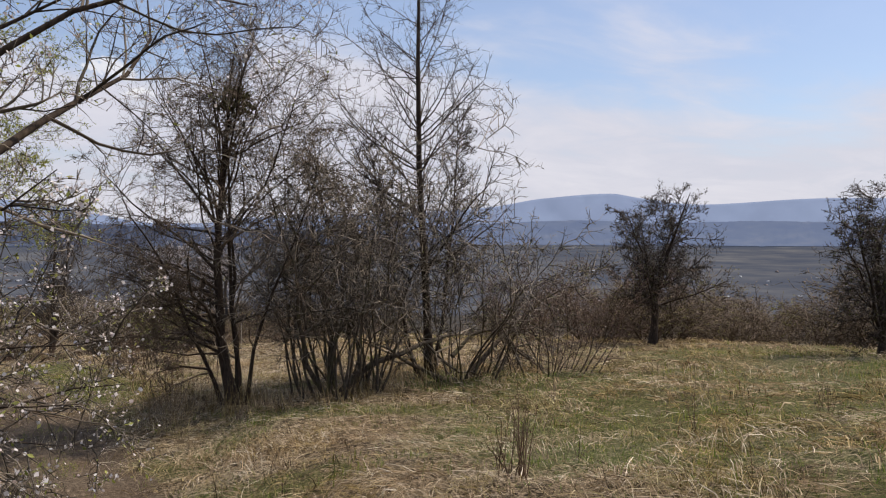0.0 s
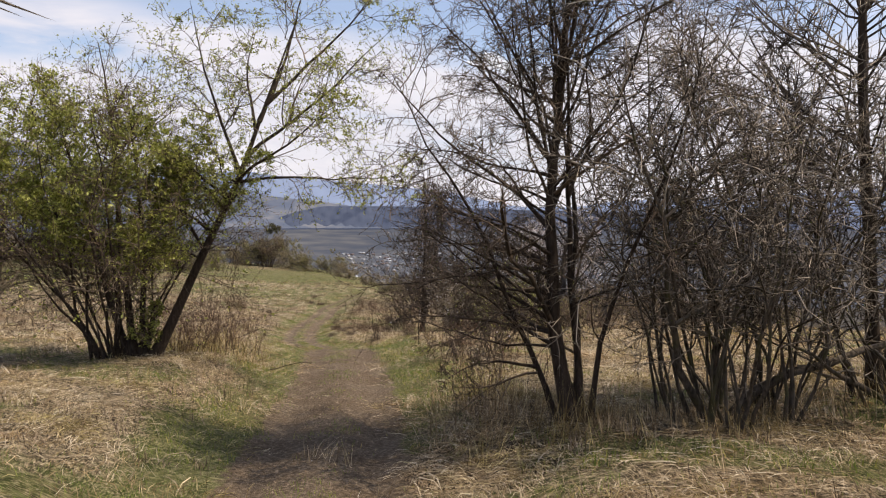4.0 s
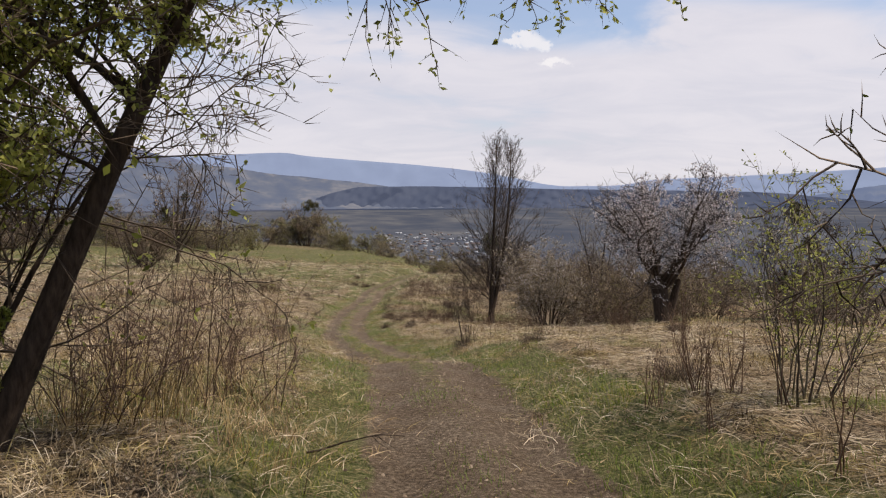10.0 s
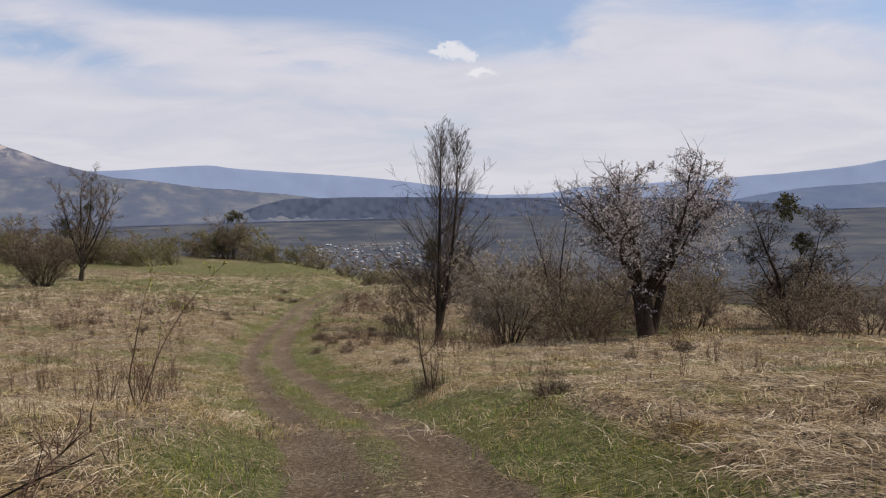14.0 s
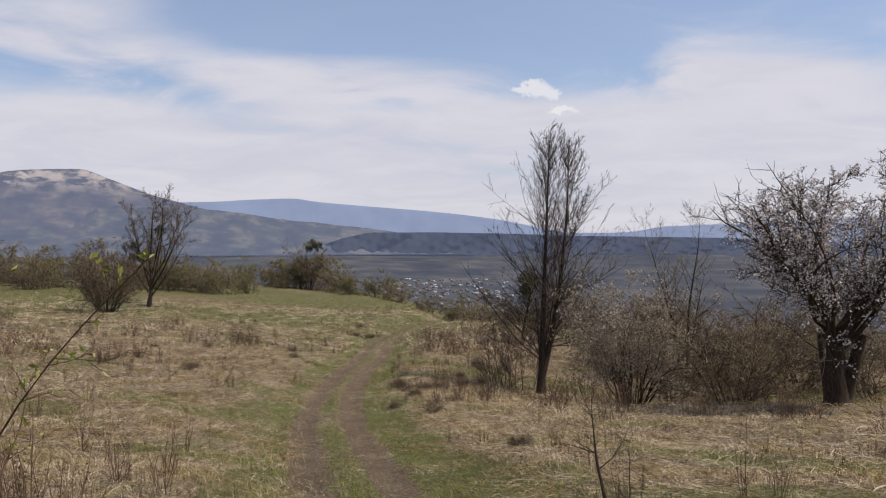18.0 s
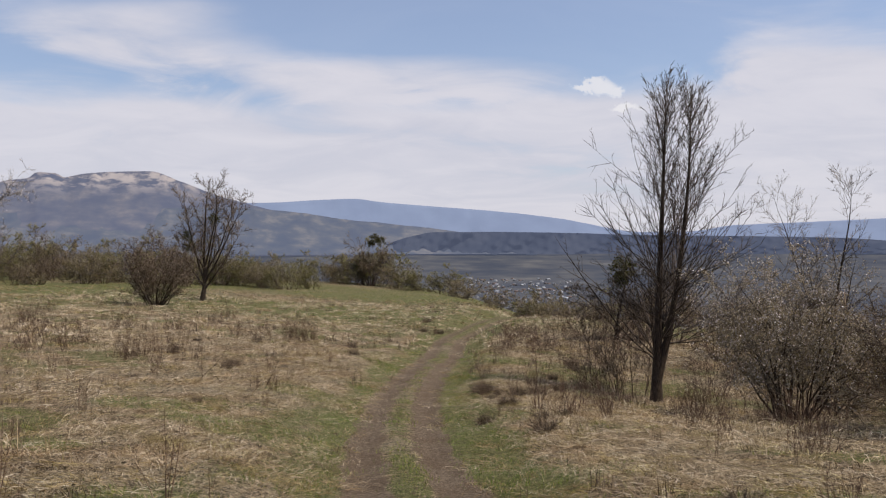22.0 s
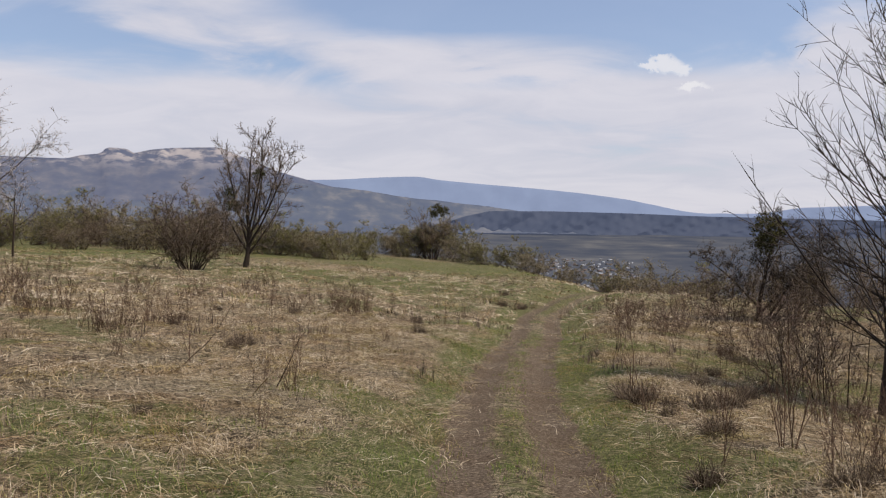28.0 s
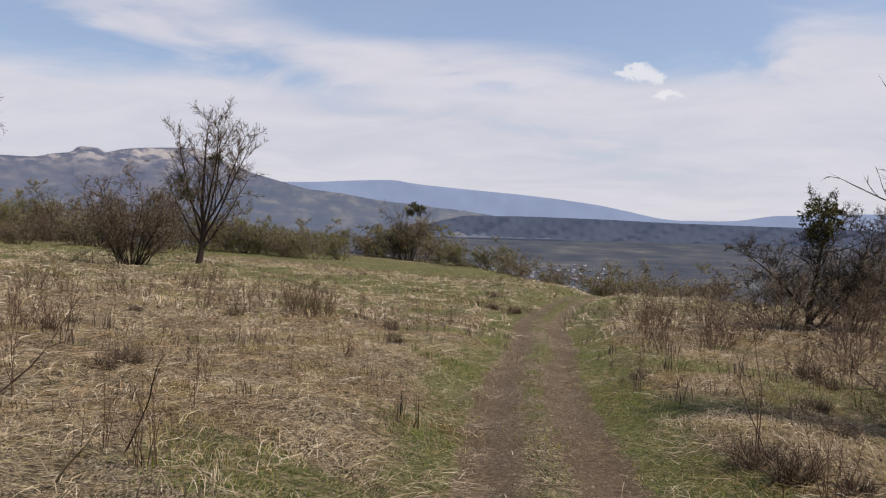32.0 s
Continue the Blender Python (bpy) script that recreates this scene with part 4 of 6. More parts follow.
# leaning tree over the track, with leafy shrubs behind it
plant("leaning_tree", on_ground(-1.05, 18.15), "leaning tree with young leaves arching over the track", "tree", 72,
      [((0, 0, 0), (0.57, 0.0, 1), 6.2, 0.092, 0.03, (0, 0, 0), 0.03, 0.08), ((-0.3, 0.12, 0), (-0.1, 0.05, 1), 5.4, 0.07, 0.02, (0, 0, 0), 0.06, 0.1), ((-0.2, 0.1, 0), (0.08, 0.1, 1), 4.6, 0.06, 0.02, (0, 0, 0), 0.06, 0.1), ((-0.4, 0.2, 0), (-0.35, 0.2, 1), 5.0, 0.06, 0.02, (0, 0, 0), 0.06, 0.1), ((-0.12, 0.05, 0), (0.22, -0.06, 1), 0.95, 0.05, 0, (0, 0, 0), 0.02, 0.8),
       ((1.95, 0, 3.9), (0.45, 0.3, 1.0), 3.2, 0.036, 0.01, (0, 0, 0)), ((1.7, 0, 3.1), (-0.5, 0.1, 1.0), 3.0, 0.034, 0.02, (0, 0, 0)), ((1.8, 0, 3.4), (0.9, -0.1, 0.6), 3.2, 0.034, 0.0, (0, 0, 0)), ((2.1, 0, 4.3), (0.75, 0.25, 0.95), 3.3, 0.034, 0.0, (0, 0, 0)), ((1.6, 0, 2.9), (0.4, -0.8, 0.7), 2.8, 0.03, 0.0, (0, 0, 0)), ((2.0, 0, 3.8), (-0.2, 0.8, 0.8), 2.8, 0.03, 0.0, (0, 0, 0)), ((1.6, 0, 2.9), (1.0, -0.2, 0.3), 2.8, 0.028, -0.02, (0, 0, 0)),
       ((1.5, 0, 2.7), (-0.7, -0.3, 0.8), 1.9, 0.03, 0.0, (0, 0, 0)), ((1.2, 0, 2.1), (-0.8, 0.1, 0.9), 1.8, 0.03, 0.0, (0, 0, 0)), ((1.0, 0, 1.8), (-0.5, -0.5, 0.9), 1.6, 0.024, 0.0, (0, 0, 0)), ((1.35, 0, 2.4), (0.5, -0.5, 0.8), 1.4, 0.022, 0.0, (0, 0, 0))] + [((0.9 + 0.12 * k, 0, 1.6 + 0.22 * k), (-0.8 + 0.25 * (k % 3), -0.5 + 0.3 * (k % 4), 0.7), 1.3, 0.016, 0.0, (0, 0, 0)) for k in range(7)],
      [o(14, 0.22, 52, 0.4, 6, 0.24, 0.0, 0.4, 0.0042), o(10, 0.1, 54, 0.5, 3, 0.28, 0.0, 0.6, 0.0028), o(4, 0.1, 54, 0.55, 1, 0.26, -0.02, 0.7, 0.0022)],
      BARK_DARK, TWIG_BROWN, (LEAF_YOUNG, 50000, 0.038, "young yellow-green leaves"), crook=0.1, bare=1)
plant("leafy_shrub", on_ground(-1.65, 18.35), "tall shrub just coming into small green leaf", "shrub", 40, [(p, (0.9 * d[0] - 0.05, 0.5 * d[1], 1), n, r, q, b) for p, d, n, r, q, b in spread(R, 18, 0.4, 4.6, 0.024, 0.55)],
      [o(16, 0.2, 58, 0.36, 5, 0.24, 0.0, 0.45, 0.0045), o(9, 0.1, 54, 0.5, 3, 0.28, 0.01, 0.6, 0.003), o(4, 0.1, 54, 0.55, 1, 0.24, 0.0, 0.65, 0.0026)],
      BARK_DARK, TWIG_BROWN, (LEAF_YOUNG, 50000, 0.055, "small fresh green leaves"), crook=0.13, reach=3, lumps=[((1.0, -0.2, 3.4), 1.15), ((0.5, -0.3, 2.4), 0.9), ((-0.2, -0.2, 3.6), 0.9), ((-1.1, 0.0, 3.4), 1.1), ((-1.6, 0.1, 4.1), 0.9), ((-0.3, -0.4, 2.5), 0.8), ((0.6, -0.5, 1.9), 0.55), ((1.2, -0.3, 2.6), 0.6)])
plant("leafy_tree", on_ground(-4.4, 19.6), "small spreading tree in yellowish green leaf", "tree", 41, [((0, 0, 0), (0.05, 0, 1), 5.0, 0.09, 0.02, (0, 0, 0)), ((0.1, 0, 0.6), (0.5, -0.2, 1), 4.4, 0.05, 0.0, (0, 0, 0)), ((-0.1, 0, 0.7), (-0.5, 0.1, 1), 4.3, 0.05, 0.0, (0, 0, 0)), ((0, 0, 1.2), (0.9, -0.3, 0.6), 2.8, 0.04, 0.0, (0, 0, 0)), ((0, 0, 1.3), (-0.8, -0.5, 0.6), 2.8, 0.04, 0.0, (0, 0, 0)), ((0, 0, 1.1), (0.3, -0.9, 0.7), 2.6, 0.04, 0.0, (0, 0, 0))],
      [o(13, 0.35, 54, 0.36, 4, 0.22, 0.0, 0.5, 0.005), o(9, 0.1, 52, 0.5, 2, 0.28), o(5, 0.1, 54, 0.55, 1, 0.24)],
      BARK_DARK, TWIG_BROWN, (LEAF_YOUNG, 34000, 0.05, "small yellowish green leaves"), crook=0.12, reach=3, clear=2.0, lumps=[((0.9, -0.5, 3.6), 1.1), ((-0.3, -0.4, 4.3), 1.1), ((-1.4, -0.2, 3.4), 1.1), ((1.6, -0.5, 2.8), 0.7)])
plant("bare_shrub", on_ground(-7.6, 23.5), "bare grey shrub beside the leafy ones", "shrub", 42, spread(R, 24, 0.9, 3.0, 0.02, 0.65), [o(8, 0.15, 42, 0.5, 4, 0.2), o(6, 0.1, 46, 0.5, 3, 0.24), o(2, 0.2, 48, 0.5, 1)], BARK_GREY, TWIG_GREY)
plant("leafy_shrub", on_ground(5.1, 20.0), "small shrub with scattered green leaves", "shrub", 43, spread(R, 13, 0.3, 1.95, 0.012, 0.6), [o(7, 0.15, 44, 0.5, 4, 0.2), o(6, 0.1, 46, 0.5, 3, 0.22), o(2, 0.2, 48, 0.5, 1)], BARK_GREY, TWIG_GREY, (LEAF_YOUNG, 3600, 0.03))

# white-blossoming tree, the shrub beside it, the twin-stemmed tree
def fan(rnd, count, low, length, r, wide, lift):
    """Limbs that leave a short trunk on all sides and turn upwards."""
    out = []
    for k in range(count):
        a = 2.4 * k + rnd.uniform(-0.3, 0.3)
        w = wide * (0.08 + 0.92 * ((k * 0.618) % 1))
        out.append(((0.08 * math.cos(a), 0.08 * math.sin(a), low * rnd.uniform(0.8, 1.15)), (w * math.cos(a), w * math.sin(a), 0.75), length * rnd.uniform(0.85, 1.1), r * rnd.uniform(0.7, 1.1), lift, (0, 0, 0)))
    return out


plant("blossom_tree", on_ground(12.6, 43.4), "spreading plum tree in white blossom", "tree", 44,
      [((0, 0, 0), (0.04, 0, 1), 1.9, 0.32, 0.02, (0, 0, 0), 0.03, 0.6), ((0.14, 0, 0), (0.2, 0.05, 1), 1.8, 0.2, 0.02, (0, 0, 0), 0.03, 0.6), ((-0.14, 0, 0), (-0.14, 0.05, 1), 1.8, 0.2, 0.02, (0, 0, 0), 0.03, 0.6)] + [(*k, 0.16, 0.08) for k in fan(random.Random(4), 22, 1.6, 4.6, 0.085, 1.7, 0.06)],
      [o(15, 0.3, 52, 0.36, 6, 0.2, 0.05, 0.28, 0.0075), o(10, 0.1, 48, 0.4, 3, 0.2, 0.07, 0.6, 0.0055), o(5, 0.1, 48, 0.5, 1, 0.2, 0.06, 0.75, 0.0044)],
      BARK_DARK, TWIG_DARK, None, (BLOSSOM, 30000, 0.04), crook=0.1, reach=2, turn=180, bare=3, hull=((-0.75, 0, 3.3), (4.0, 3.6, 2.95)))
plant("upright_tree", on_ground(13.8, 56.4), "slim bare tree with upright grey twigs", "tree", 58, spread(random.Random(58), 5, 0.3, 6.2, 0.06, 0.22, 0.05), [o(20, 0.25, 40, 0.3, 5, 0.08, 0.08, 0.35, 0.005), o(8, 0.1, 38, 0.42, 3, 0.12, 0.08, 0.55, 0.0036), o(4, 0.1, 40, 0.5, 1, 0.15, 0.06, 0.7, 0.003)], BARK_DARK, TWIG_GREY, crook=0.05)
plant("budding_shrub", on_ground(9.2, 48.5), "rounded shrub breaking into yellowish bud and blossom", "shrub", 45, spread(R, 26, 0.35, 3.9, 0.03, 0.58),
      [o(11, 0.2, 50, 0.4, 4, 0.22, 0.03, 0.45, 0.0045), o(9, 0.1, 50, 0.5, 2, 0.24, 0.03, 0.6, 0.0032), o(5, 0.1, 52, 0.55, 1, 0.2, 0.03, 0.7, 0.0026)],
      BARK_DARK, TWIG_GREY, (BUDS, 22000, 0.038), (BLOSSOM, 5500, 0.034), crook=0.13)
TWIN = [o(122, 0.12, lambda f: 66 - 38 * f, 0.345, 9, 0.05, 0.055, 0.14, 0.0068, profile=lambda f: 0.2 + 1.03 * (1 - f) ** 0.75), o(9, 0.08, 38, 0.27, 4, 0.08, 0.07, 0.6, 0.0052, up=0.08), o(2, 0.15, 42, 0.5, 1, 0.1, 0.06, 0.75, 0.0044, up=0.1)]
plant("twin_tree", on_ground(7.5, 53.8), "bare twin-stemmed tree with upright twigs", "tree", 46,
      [((0.1 * math.sin(2.1 * k), 0.12 * math.cos(2.1 * k), 0.7), (0.22 * math.sin(1.7 * k) + 0.08, 0.2 * math.cos(2.9 * k), 1), 2.6 + 1.4 * math.sin(k) ** 2, 0.02, 0.06, (0, 0, 0), 0.03, 0.2) for k in range(8)] +
      [((0, 0, 0), (0.03, 0, 1), 9.2, 0.15, 0.08, (0.002, 0, 0), 0.012, 0.05), ((0.06, 0.02, 0.6), (0.36, 0, 1), 8.3, 0.125, 0.24, (0.004, 0, 0), 0.012, 0.05)],
      TWIN, BARK_DARK, TWIG_DARK, crook=0.012, bare=8)
plant("young_sprouts", on_ground(6.6, 54.6), "bare sprouts round the foot of the twin-stemmed tree", "shrub", 53, spread(R, 20, 0.9, 2.3, 0.012, 0.35), [o(9, 0.15, 44, 0.35, 4, 0.15, 0.06, 0.5, 0.005), o(7, 0.1, 44, 0.5, 2, 0.2, 0.05, 0.6, 0.0036)], BARK_DARK, TWIG_BROWN)
plant("mistletoe_tree", on_ground(19.2, 45.6), "low dark tree with a mistletoe ball on top", "tree", 47, [((0, 0, 0), (-0.05, 0, 1), 4.6, 0.12, 0.05, (0, 0, 0)), ((0, 0, 0.8), (0.7, 0, 1), 3.6, 0.06, 0.05, (0, 0, 0)), ((0, 0, 1.0), (1, 0.2, 0.6), 3.4, 0.05, 0.05, (0, 0, 0)), ((0, 0, 1.0), (-0.6, 0.2, 0.8), 2.6, 0.05, 0.05, (0, 0, 0))],
      SLOPE, BARK_DARK, TWIG_DARK, (LEAF_OLIVE, 800, 0.03), extra=[(0.55, (-0.1, 0, 4.5)), (0.4, (0.5, 0.1, 3.2))])
plant("mistletoe_tree", on_ground(9.3, 67.1), "bushy bare tree with a large mistletoe ball", "tree", 48, [((0, 0, 0), (0, 0, 1), 4.0, 0.10, 0.06, (0, 0, 0)), ((0.1, 0, 0.3), (0.8, 0.1, 1), 3.8, 0.06, 0.05, (0, 0, 0)), ((0, 0, 0.5), (-0.9, 0, 0.8), 3.0, 0.05, 0.04, (0, 0, 0)), ((0.2, 0.1, 0), (0.6, -0.3, 1), 3.6, 0.05, 0.05, (0, 0, 0)), ((0.4, 0.2, 0), (1.0, 0.2, 0.7), 3.4, 0.05, 0.05, (0, 0, 0))],
      SLOPE, BARK_DARK, TWIG_DARK, (LEAF_OLIVE, 900, 0.03), extra=[(0.62, (0.25, 0, 3.3)), (0.4, (0.1, 0, 2.7))])
plant("budding_shoots", on_ground(-0.35, 20.1), "slim upright shoots set with dark buds", "shrub", 54, [((0.3 * math.cos(2.4 * k), 0.25 * math.sin(2.4 * k), 0), (0.12 + 0.25 * ((k * 0.62) % 1), 0.1 * math.sin(k), 1), 1.5 + 1.0 * ((k * 0.38) % 1), 0.0055, 0.0, (0, 0, 0)) for k in range(8)], [o(5, 0.25, 26, 0.4, 3, 0.08, 0.06), o(2, 0.3, 30, 0.4, 2, 0.1, 0.05)], BARK_BROWN, TWIG_GREY, (TUFT, 700, 0.022, "dark swelling buds"), crook=0.05)
plant("dry_brush", on_ground(-0.75, 19.1), "low tangle of tan dead twigs by the track", "shrub", 56, spread(R, 26, 0.5, 1.1, 0.006, 0.8), [o(6, 0.1, 46, 0.5, 3, 0.2, 0.02, 0.6, 0.0025), o(4, 0.1, 48, 0.5, 2, 0.2, 0.0, 0.7, 0.002)], BARK_BROWN, TWIG_RED)
plant("dry_brush", on_ground(-0.1, 21.0), "low tangle of tan dead twigs in dry grass", "shrub", 57, spread(R, 26, 0.6, 1.0, 0.006, 0.8), [o(6, 0.1, 46, 0.5, 3, 0.2, 0.02, 0.6, 0.0025), o(4, 0.1, 48, 0.5, 2, 0.2, 0.0, 0.7, 0.002)], BARK_BROWN, TWIG_RED)
plant("budding_shoots", on_ground(5.0, 15.8), "slim bare shoots beside the track", "shrub", 55, spread(R, 10, 0.4, 1.7, 0.007, 0.25), [o(6, 0.25, 36, 0.35, 3, 0.12, 0.05)], BARK_BROWN, TWIG_BROWN, (LEAF_YOUNG, 120, 0.024))
# on the left of the meadow
plant("field_tree", on_ground(-16.0, 89.8), "bare spreading tree standing in the meadow", "tree", 49, [((0, 0, 0), (0.12, 0, 1), 8.6, 0.17, 0.05, (0, 0, 0), 0.06, 0.06)] + [((0.05 * k, 0, 0.8 + 0.25 * k), d, n, 0.075, 0.06, (0, 0, 0), 0.07, 0.08) for k, (d, n) in enumerate((((0.8, 0, 0.9), 5.2), ((-0.6, 0.1, 0.9), 4.4), ((0.55, -0.2, 1), 7.2), ((-0.3, 0.1, 1), 6.6), ((0.35, 0.3, 1), 7.2), ((0.7, 0.2, 0.9), 6.0), ((-0.5, -0.2, 0.8), 4.6), ((0.3, -0.3, 1), 6.2)))],
      [o(17, 0.12, 46, 0.34, 5, 0.1, 0.07, 0.3, 0.011), o(9, 0.1, 42, 0.42, 3, 0.16, 0.06, 0.6, 0.009), o(4, 0.12, 46, 0.5, 1, 0.2, 0.04, 0.7, 0.007)], BARK_DARK, TWIG_BROWN, extra=[(0.45, (0.9, 0, 6.0)), (0.5, (-0.8, 0, 4.0)), (0.4, (-1.0, 0, 4.8))])
plant("field_shrub", on_ground(-16.8, 82.6), "rounded bare shrub in the meadow", "shrub", 50, spread(R, 24, 0.6, 4.6, 0.045, 0.9), [o(10, 0.12, 50, 0.4, 3, 0.24, 0.03, 0.5, 0.011), o(8, 0.1, 50, 0.48, 2, 0.26, 0.03, 0.6, 0.009), o(4, 0.15, 50, 0.5, 1, 0.2, 0.03, 0.7, 0.008)], BARK_DARK, TWIG_BROWN, (LEAF_OLIVE, 1800, 0.045), stool=True)
plant("sapling", on_ground(-28.0, 84.0), "slim sapling with sparse blossom in the meadow", "tree", 51, [((0, 0, 0), (0.05, 0, 1), 5.0, 0.07, 0.06, (0, 0, 0))], [o(18, 0.25, 50, 0.38, 4, 0.18, 0.05, 0.5, 0.01), o(7, 0.15, 46, 0.5, 2, 0.2, 0.03, 0.6, 0.008), o(3, 0.2, 46, 0.5, 1, 0.2, 0.03, 0.7, 0.007)], BARK_DARK, TWIG_BROWN, None, (BLOSSOM, 500, 0.045))
plant("blossom_tree", on_ground(-38.0, 93.0), "large tree in white blossom at the field edge", "tree", 52, spread(R, 9, 0.5, 10.5, 0.13, 0.7), [o(14, 0.12, 48, 0.40, 4, 0.16, 0.05, 0.4, 0.012), o(10, 0.1, 44, 0.48, 2, 0.2, 0.04, 0.6, 0.009), o(4, 0.1, 44, 0.5, 1, 0.2, 0.04, 0.6, 0.008)], BARK_DARK, TWIG_GREY, None, (BLOSSOM, 14000, 0.07))


# ---- bushes in numbers: a few kinds, copied ----
def kinds(name, label, category, seeds, stems, orders, bark_mat, twig_mat, leaf=None, bloom=None, extra=None):
    return [plant(name, (0, -60 - 8 * k, 0), label, category, s, spread(random.Random(s), *stems), orders, bark_mat, twig_mat, leaf, bloom, stool=True, extra=extra) for k, s in enumerate(seeds)]


BUSHY = [o(7, 0.12, 50, 0.48, 2, 0.22, 0.03, 0.5, 0.009), o(9, 0.1, 52, 0.52, 1, 0.2, 0.03, 0.6, 0.0075), o(1, 0.2, 54, 0.6, 1, 0.2, 0.0, 0.7, 0.006)]
HAZY = [o(9, 0.02, 58, 0.42, 2, 0.22, 0.03, 0.5, 0.010), o(10, 0.1, 54, 0.5, 1, 0.2, 0.03, 0.6, 0.008), o(2, 0.15, 54, 0.5, 1, 0.2, 0.0, 0.7, 0.007)]
scrub = kinds("scrub_bush", "bare brown scrub bush on rough grass", "bush", (61, 62, 63), (11, 0.6, 3.0, 0.026, 0.7), BUSHY, BARK_BROWN, TWIG_BROWN, (LEAF_BROWN, 900, 0.045))
olive = kinds("leafing_bush", "bush with a first flush of olive leaf", "bush", (64, 65), (11, 0.6, 3.0, 0.026, 0.65), BUSHY, BARK_BROWN, TWIG_BROWN, (LEAF_CREST, 2200, 0.05))
crest = kinds("crest_bush", "dense bush coming into brownish leaf on the crest", "bush", (68, 69), (14, 0.8, 2.7, 0.03, 1.0), HAZY, BARK_BROWN, TWIG_GREY, (LEAF_BROWN, 8000, 0.06)) + kinds("crest_bush", "dense rounded bush in first olive leaf", "bush", (70,), (14, 0.8, 2.7, 0.03, 1.0), HAZY, BARK_BROWN, TWIG_GREY, (LEAF_CREST, 9000, 0.065))
red = kinds("low_scrub", "low reddish-brown scrub without leaves", "bush", (66, 67), (24, 0.8, 1.3, 0.010, 0.55), [dict(kids=7, start=0.15, angle=40, ratio=0.5, segs=2, lift=0.04, least=0.003), dict(kids=4, start=0.1, angle=45, ratio=0.5, segs=1, least=0.003)], BARK_BROWN, TWIG_RED)


def put(kind, x, y, size, group, turn=None, wide=1.0):
    s = Matrix.Diagonal((size * wide, size * wide, size, 1))
    copy_thing(kind, pose(*on_ground(x, y, 0.08), 0, 0, R.uniform(0, 360) if turn is None else turn) @ s)["group"] = group


# along the crest
for x, y, size, k in ((-8.0, 150, 2.6, 2), (-11.5, 153, 2.3, 0), (-20, 150, 1.7, 2), (-14.8, 158, 1.8, 1), (-4.2, 146, 1.6, 0), (-0.6, 142, 1.5, 2), (2.4, 138, 1.5, 2), (5.0, 133, 1.3, 0), (8.0, 122, 1.1, 1), (-26, 158, 1.8, 1), (-31, 150, 1.6, 2),
                      (-24, 140, 1.1, 0), (9.4, 103, 1.0, 2), (12.2, 96, 1.15, 0), (13.8, 98, 1.35, 1), (10.6, 100, 0.9, 1), (16.5, 92, 1.2, 0)):
    put(crest[k], x, y, 0.88 * size, "bushes along the crest", wide=1.15)
# the tall mistletoe bush on the crest
plant("mistletoe_bush", on_ground(-8.6, 151), "tall bush with mistletoe on its crown", "bush", 93, spread(random.Random(93), 13, 0.9, 7.0, 0.09, 0.42), [o(10, 0.15, 46, 0.35, 3, 0.2, 0.04, 0.45, 0.014), o(8, 0.1, 48, 0.5, 2, 0.2, 0.03, 0.6, 0.011), o(3, 0.1, 48, 0.5, 1, 0.2, 0.03, 0.6, 0.01)], BARK_BROWN, TWIG_BROWN, (LEAF_BROWN, 6000, 0.07), stool=True, extra=[(0.8, (0.6, 0, 7.0)), (0.8, (1.5, 0, 6.6)), (0.6, (0.1, 0, 6.2))])
# hedges far left
for k in range(34):
    x = -26 - 64 * R.random()
    put((scrub + crest)[R.randrange(6)], x, 116 + 30 * R.random() + 0.2 * x, R.uniform(0.8, 1.8), "bushes at the far field edge")
for k in range(16):
    put((crest + olive)[R.randrange(5)], -66 + 3.1 * k + R.uniform(-1, 1), 147 - 1.3 * k + R.uniform(-4, 4), R.uniform(1.3, 2.1), "bushes at the far field edge")
for x, y, size in ((-49, 139, 2.3), (-36, 121, 1.3), (-15.7, 123, 1.3), (-14.2, 131, 1.2), (-19, 127, 1.0), (12.0, 98, 1.35), (14.0, 100, 1.4), (10.2, 104, 1.2), (16.2, 97, 1.2)):
    put((crest + olive)[R.randrange(5)], x, y, size, "bushes at the far field edge")
for x, y, size in ((15.0, 45.5, 0.7), (16.4, 47.5, 0.8), (14.2, 48.5, 0.75), (18.0, 44.0, 0.75), (19.8, 42.4, 0.7), (21.4, 44.2, 0.85), (17.2, 41.6, 0.55), (12.4, 47.8, 0.65), (11.2, 50.6, 0.7), (23.0, 41.5, 0.8), (20.4, 47.0, 0.9), (22.6, 38.6, 0.7), (24.6, 43.6, 0.9), (16.0, 51.0, 0.9)):
    put((scrub + olive)[R.randrange(5)], x, y, size, "scrub on the slope", wide=1.3)
# scrub down the right slope
for k in range(40):
    y = 44 + 40 * R.random()
    x = 11.5 + 14 * R.random() ** 1.2 + (y > 62) * -1.0
    if abs(x - 12.6) < 2.6 and y < 47:
        x += 4.5
    put((scrub + scrub + olive)[R.randrange(8)], x, y, R.uniform(0.55, 1.05), "scrub on the slope")
for k in range(84):
    a, r = radians(R.uniform(36, 72)), R.uniform(26, 75)
    put((scrub + olive)[R.randrange(5)], r * math.sin(a), r * math.cos(a), R.uniform(0.5, 0.95), "scrub below the meadow", wide=1.5)
for k in range(12):
    put((scrub + olive)[R.randrange(5)], -9 - 14 * R.random(), 20 + 12 * R.random(), R.uniform(0.6, 1.0), "scrub left of the track")
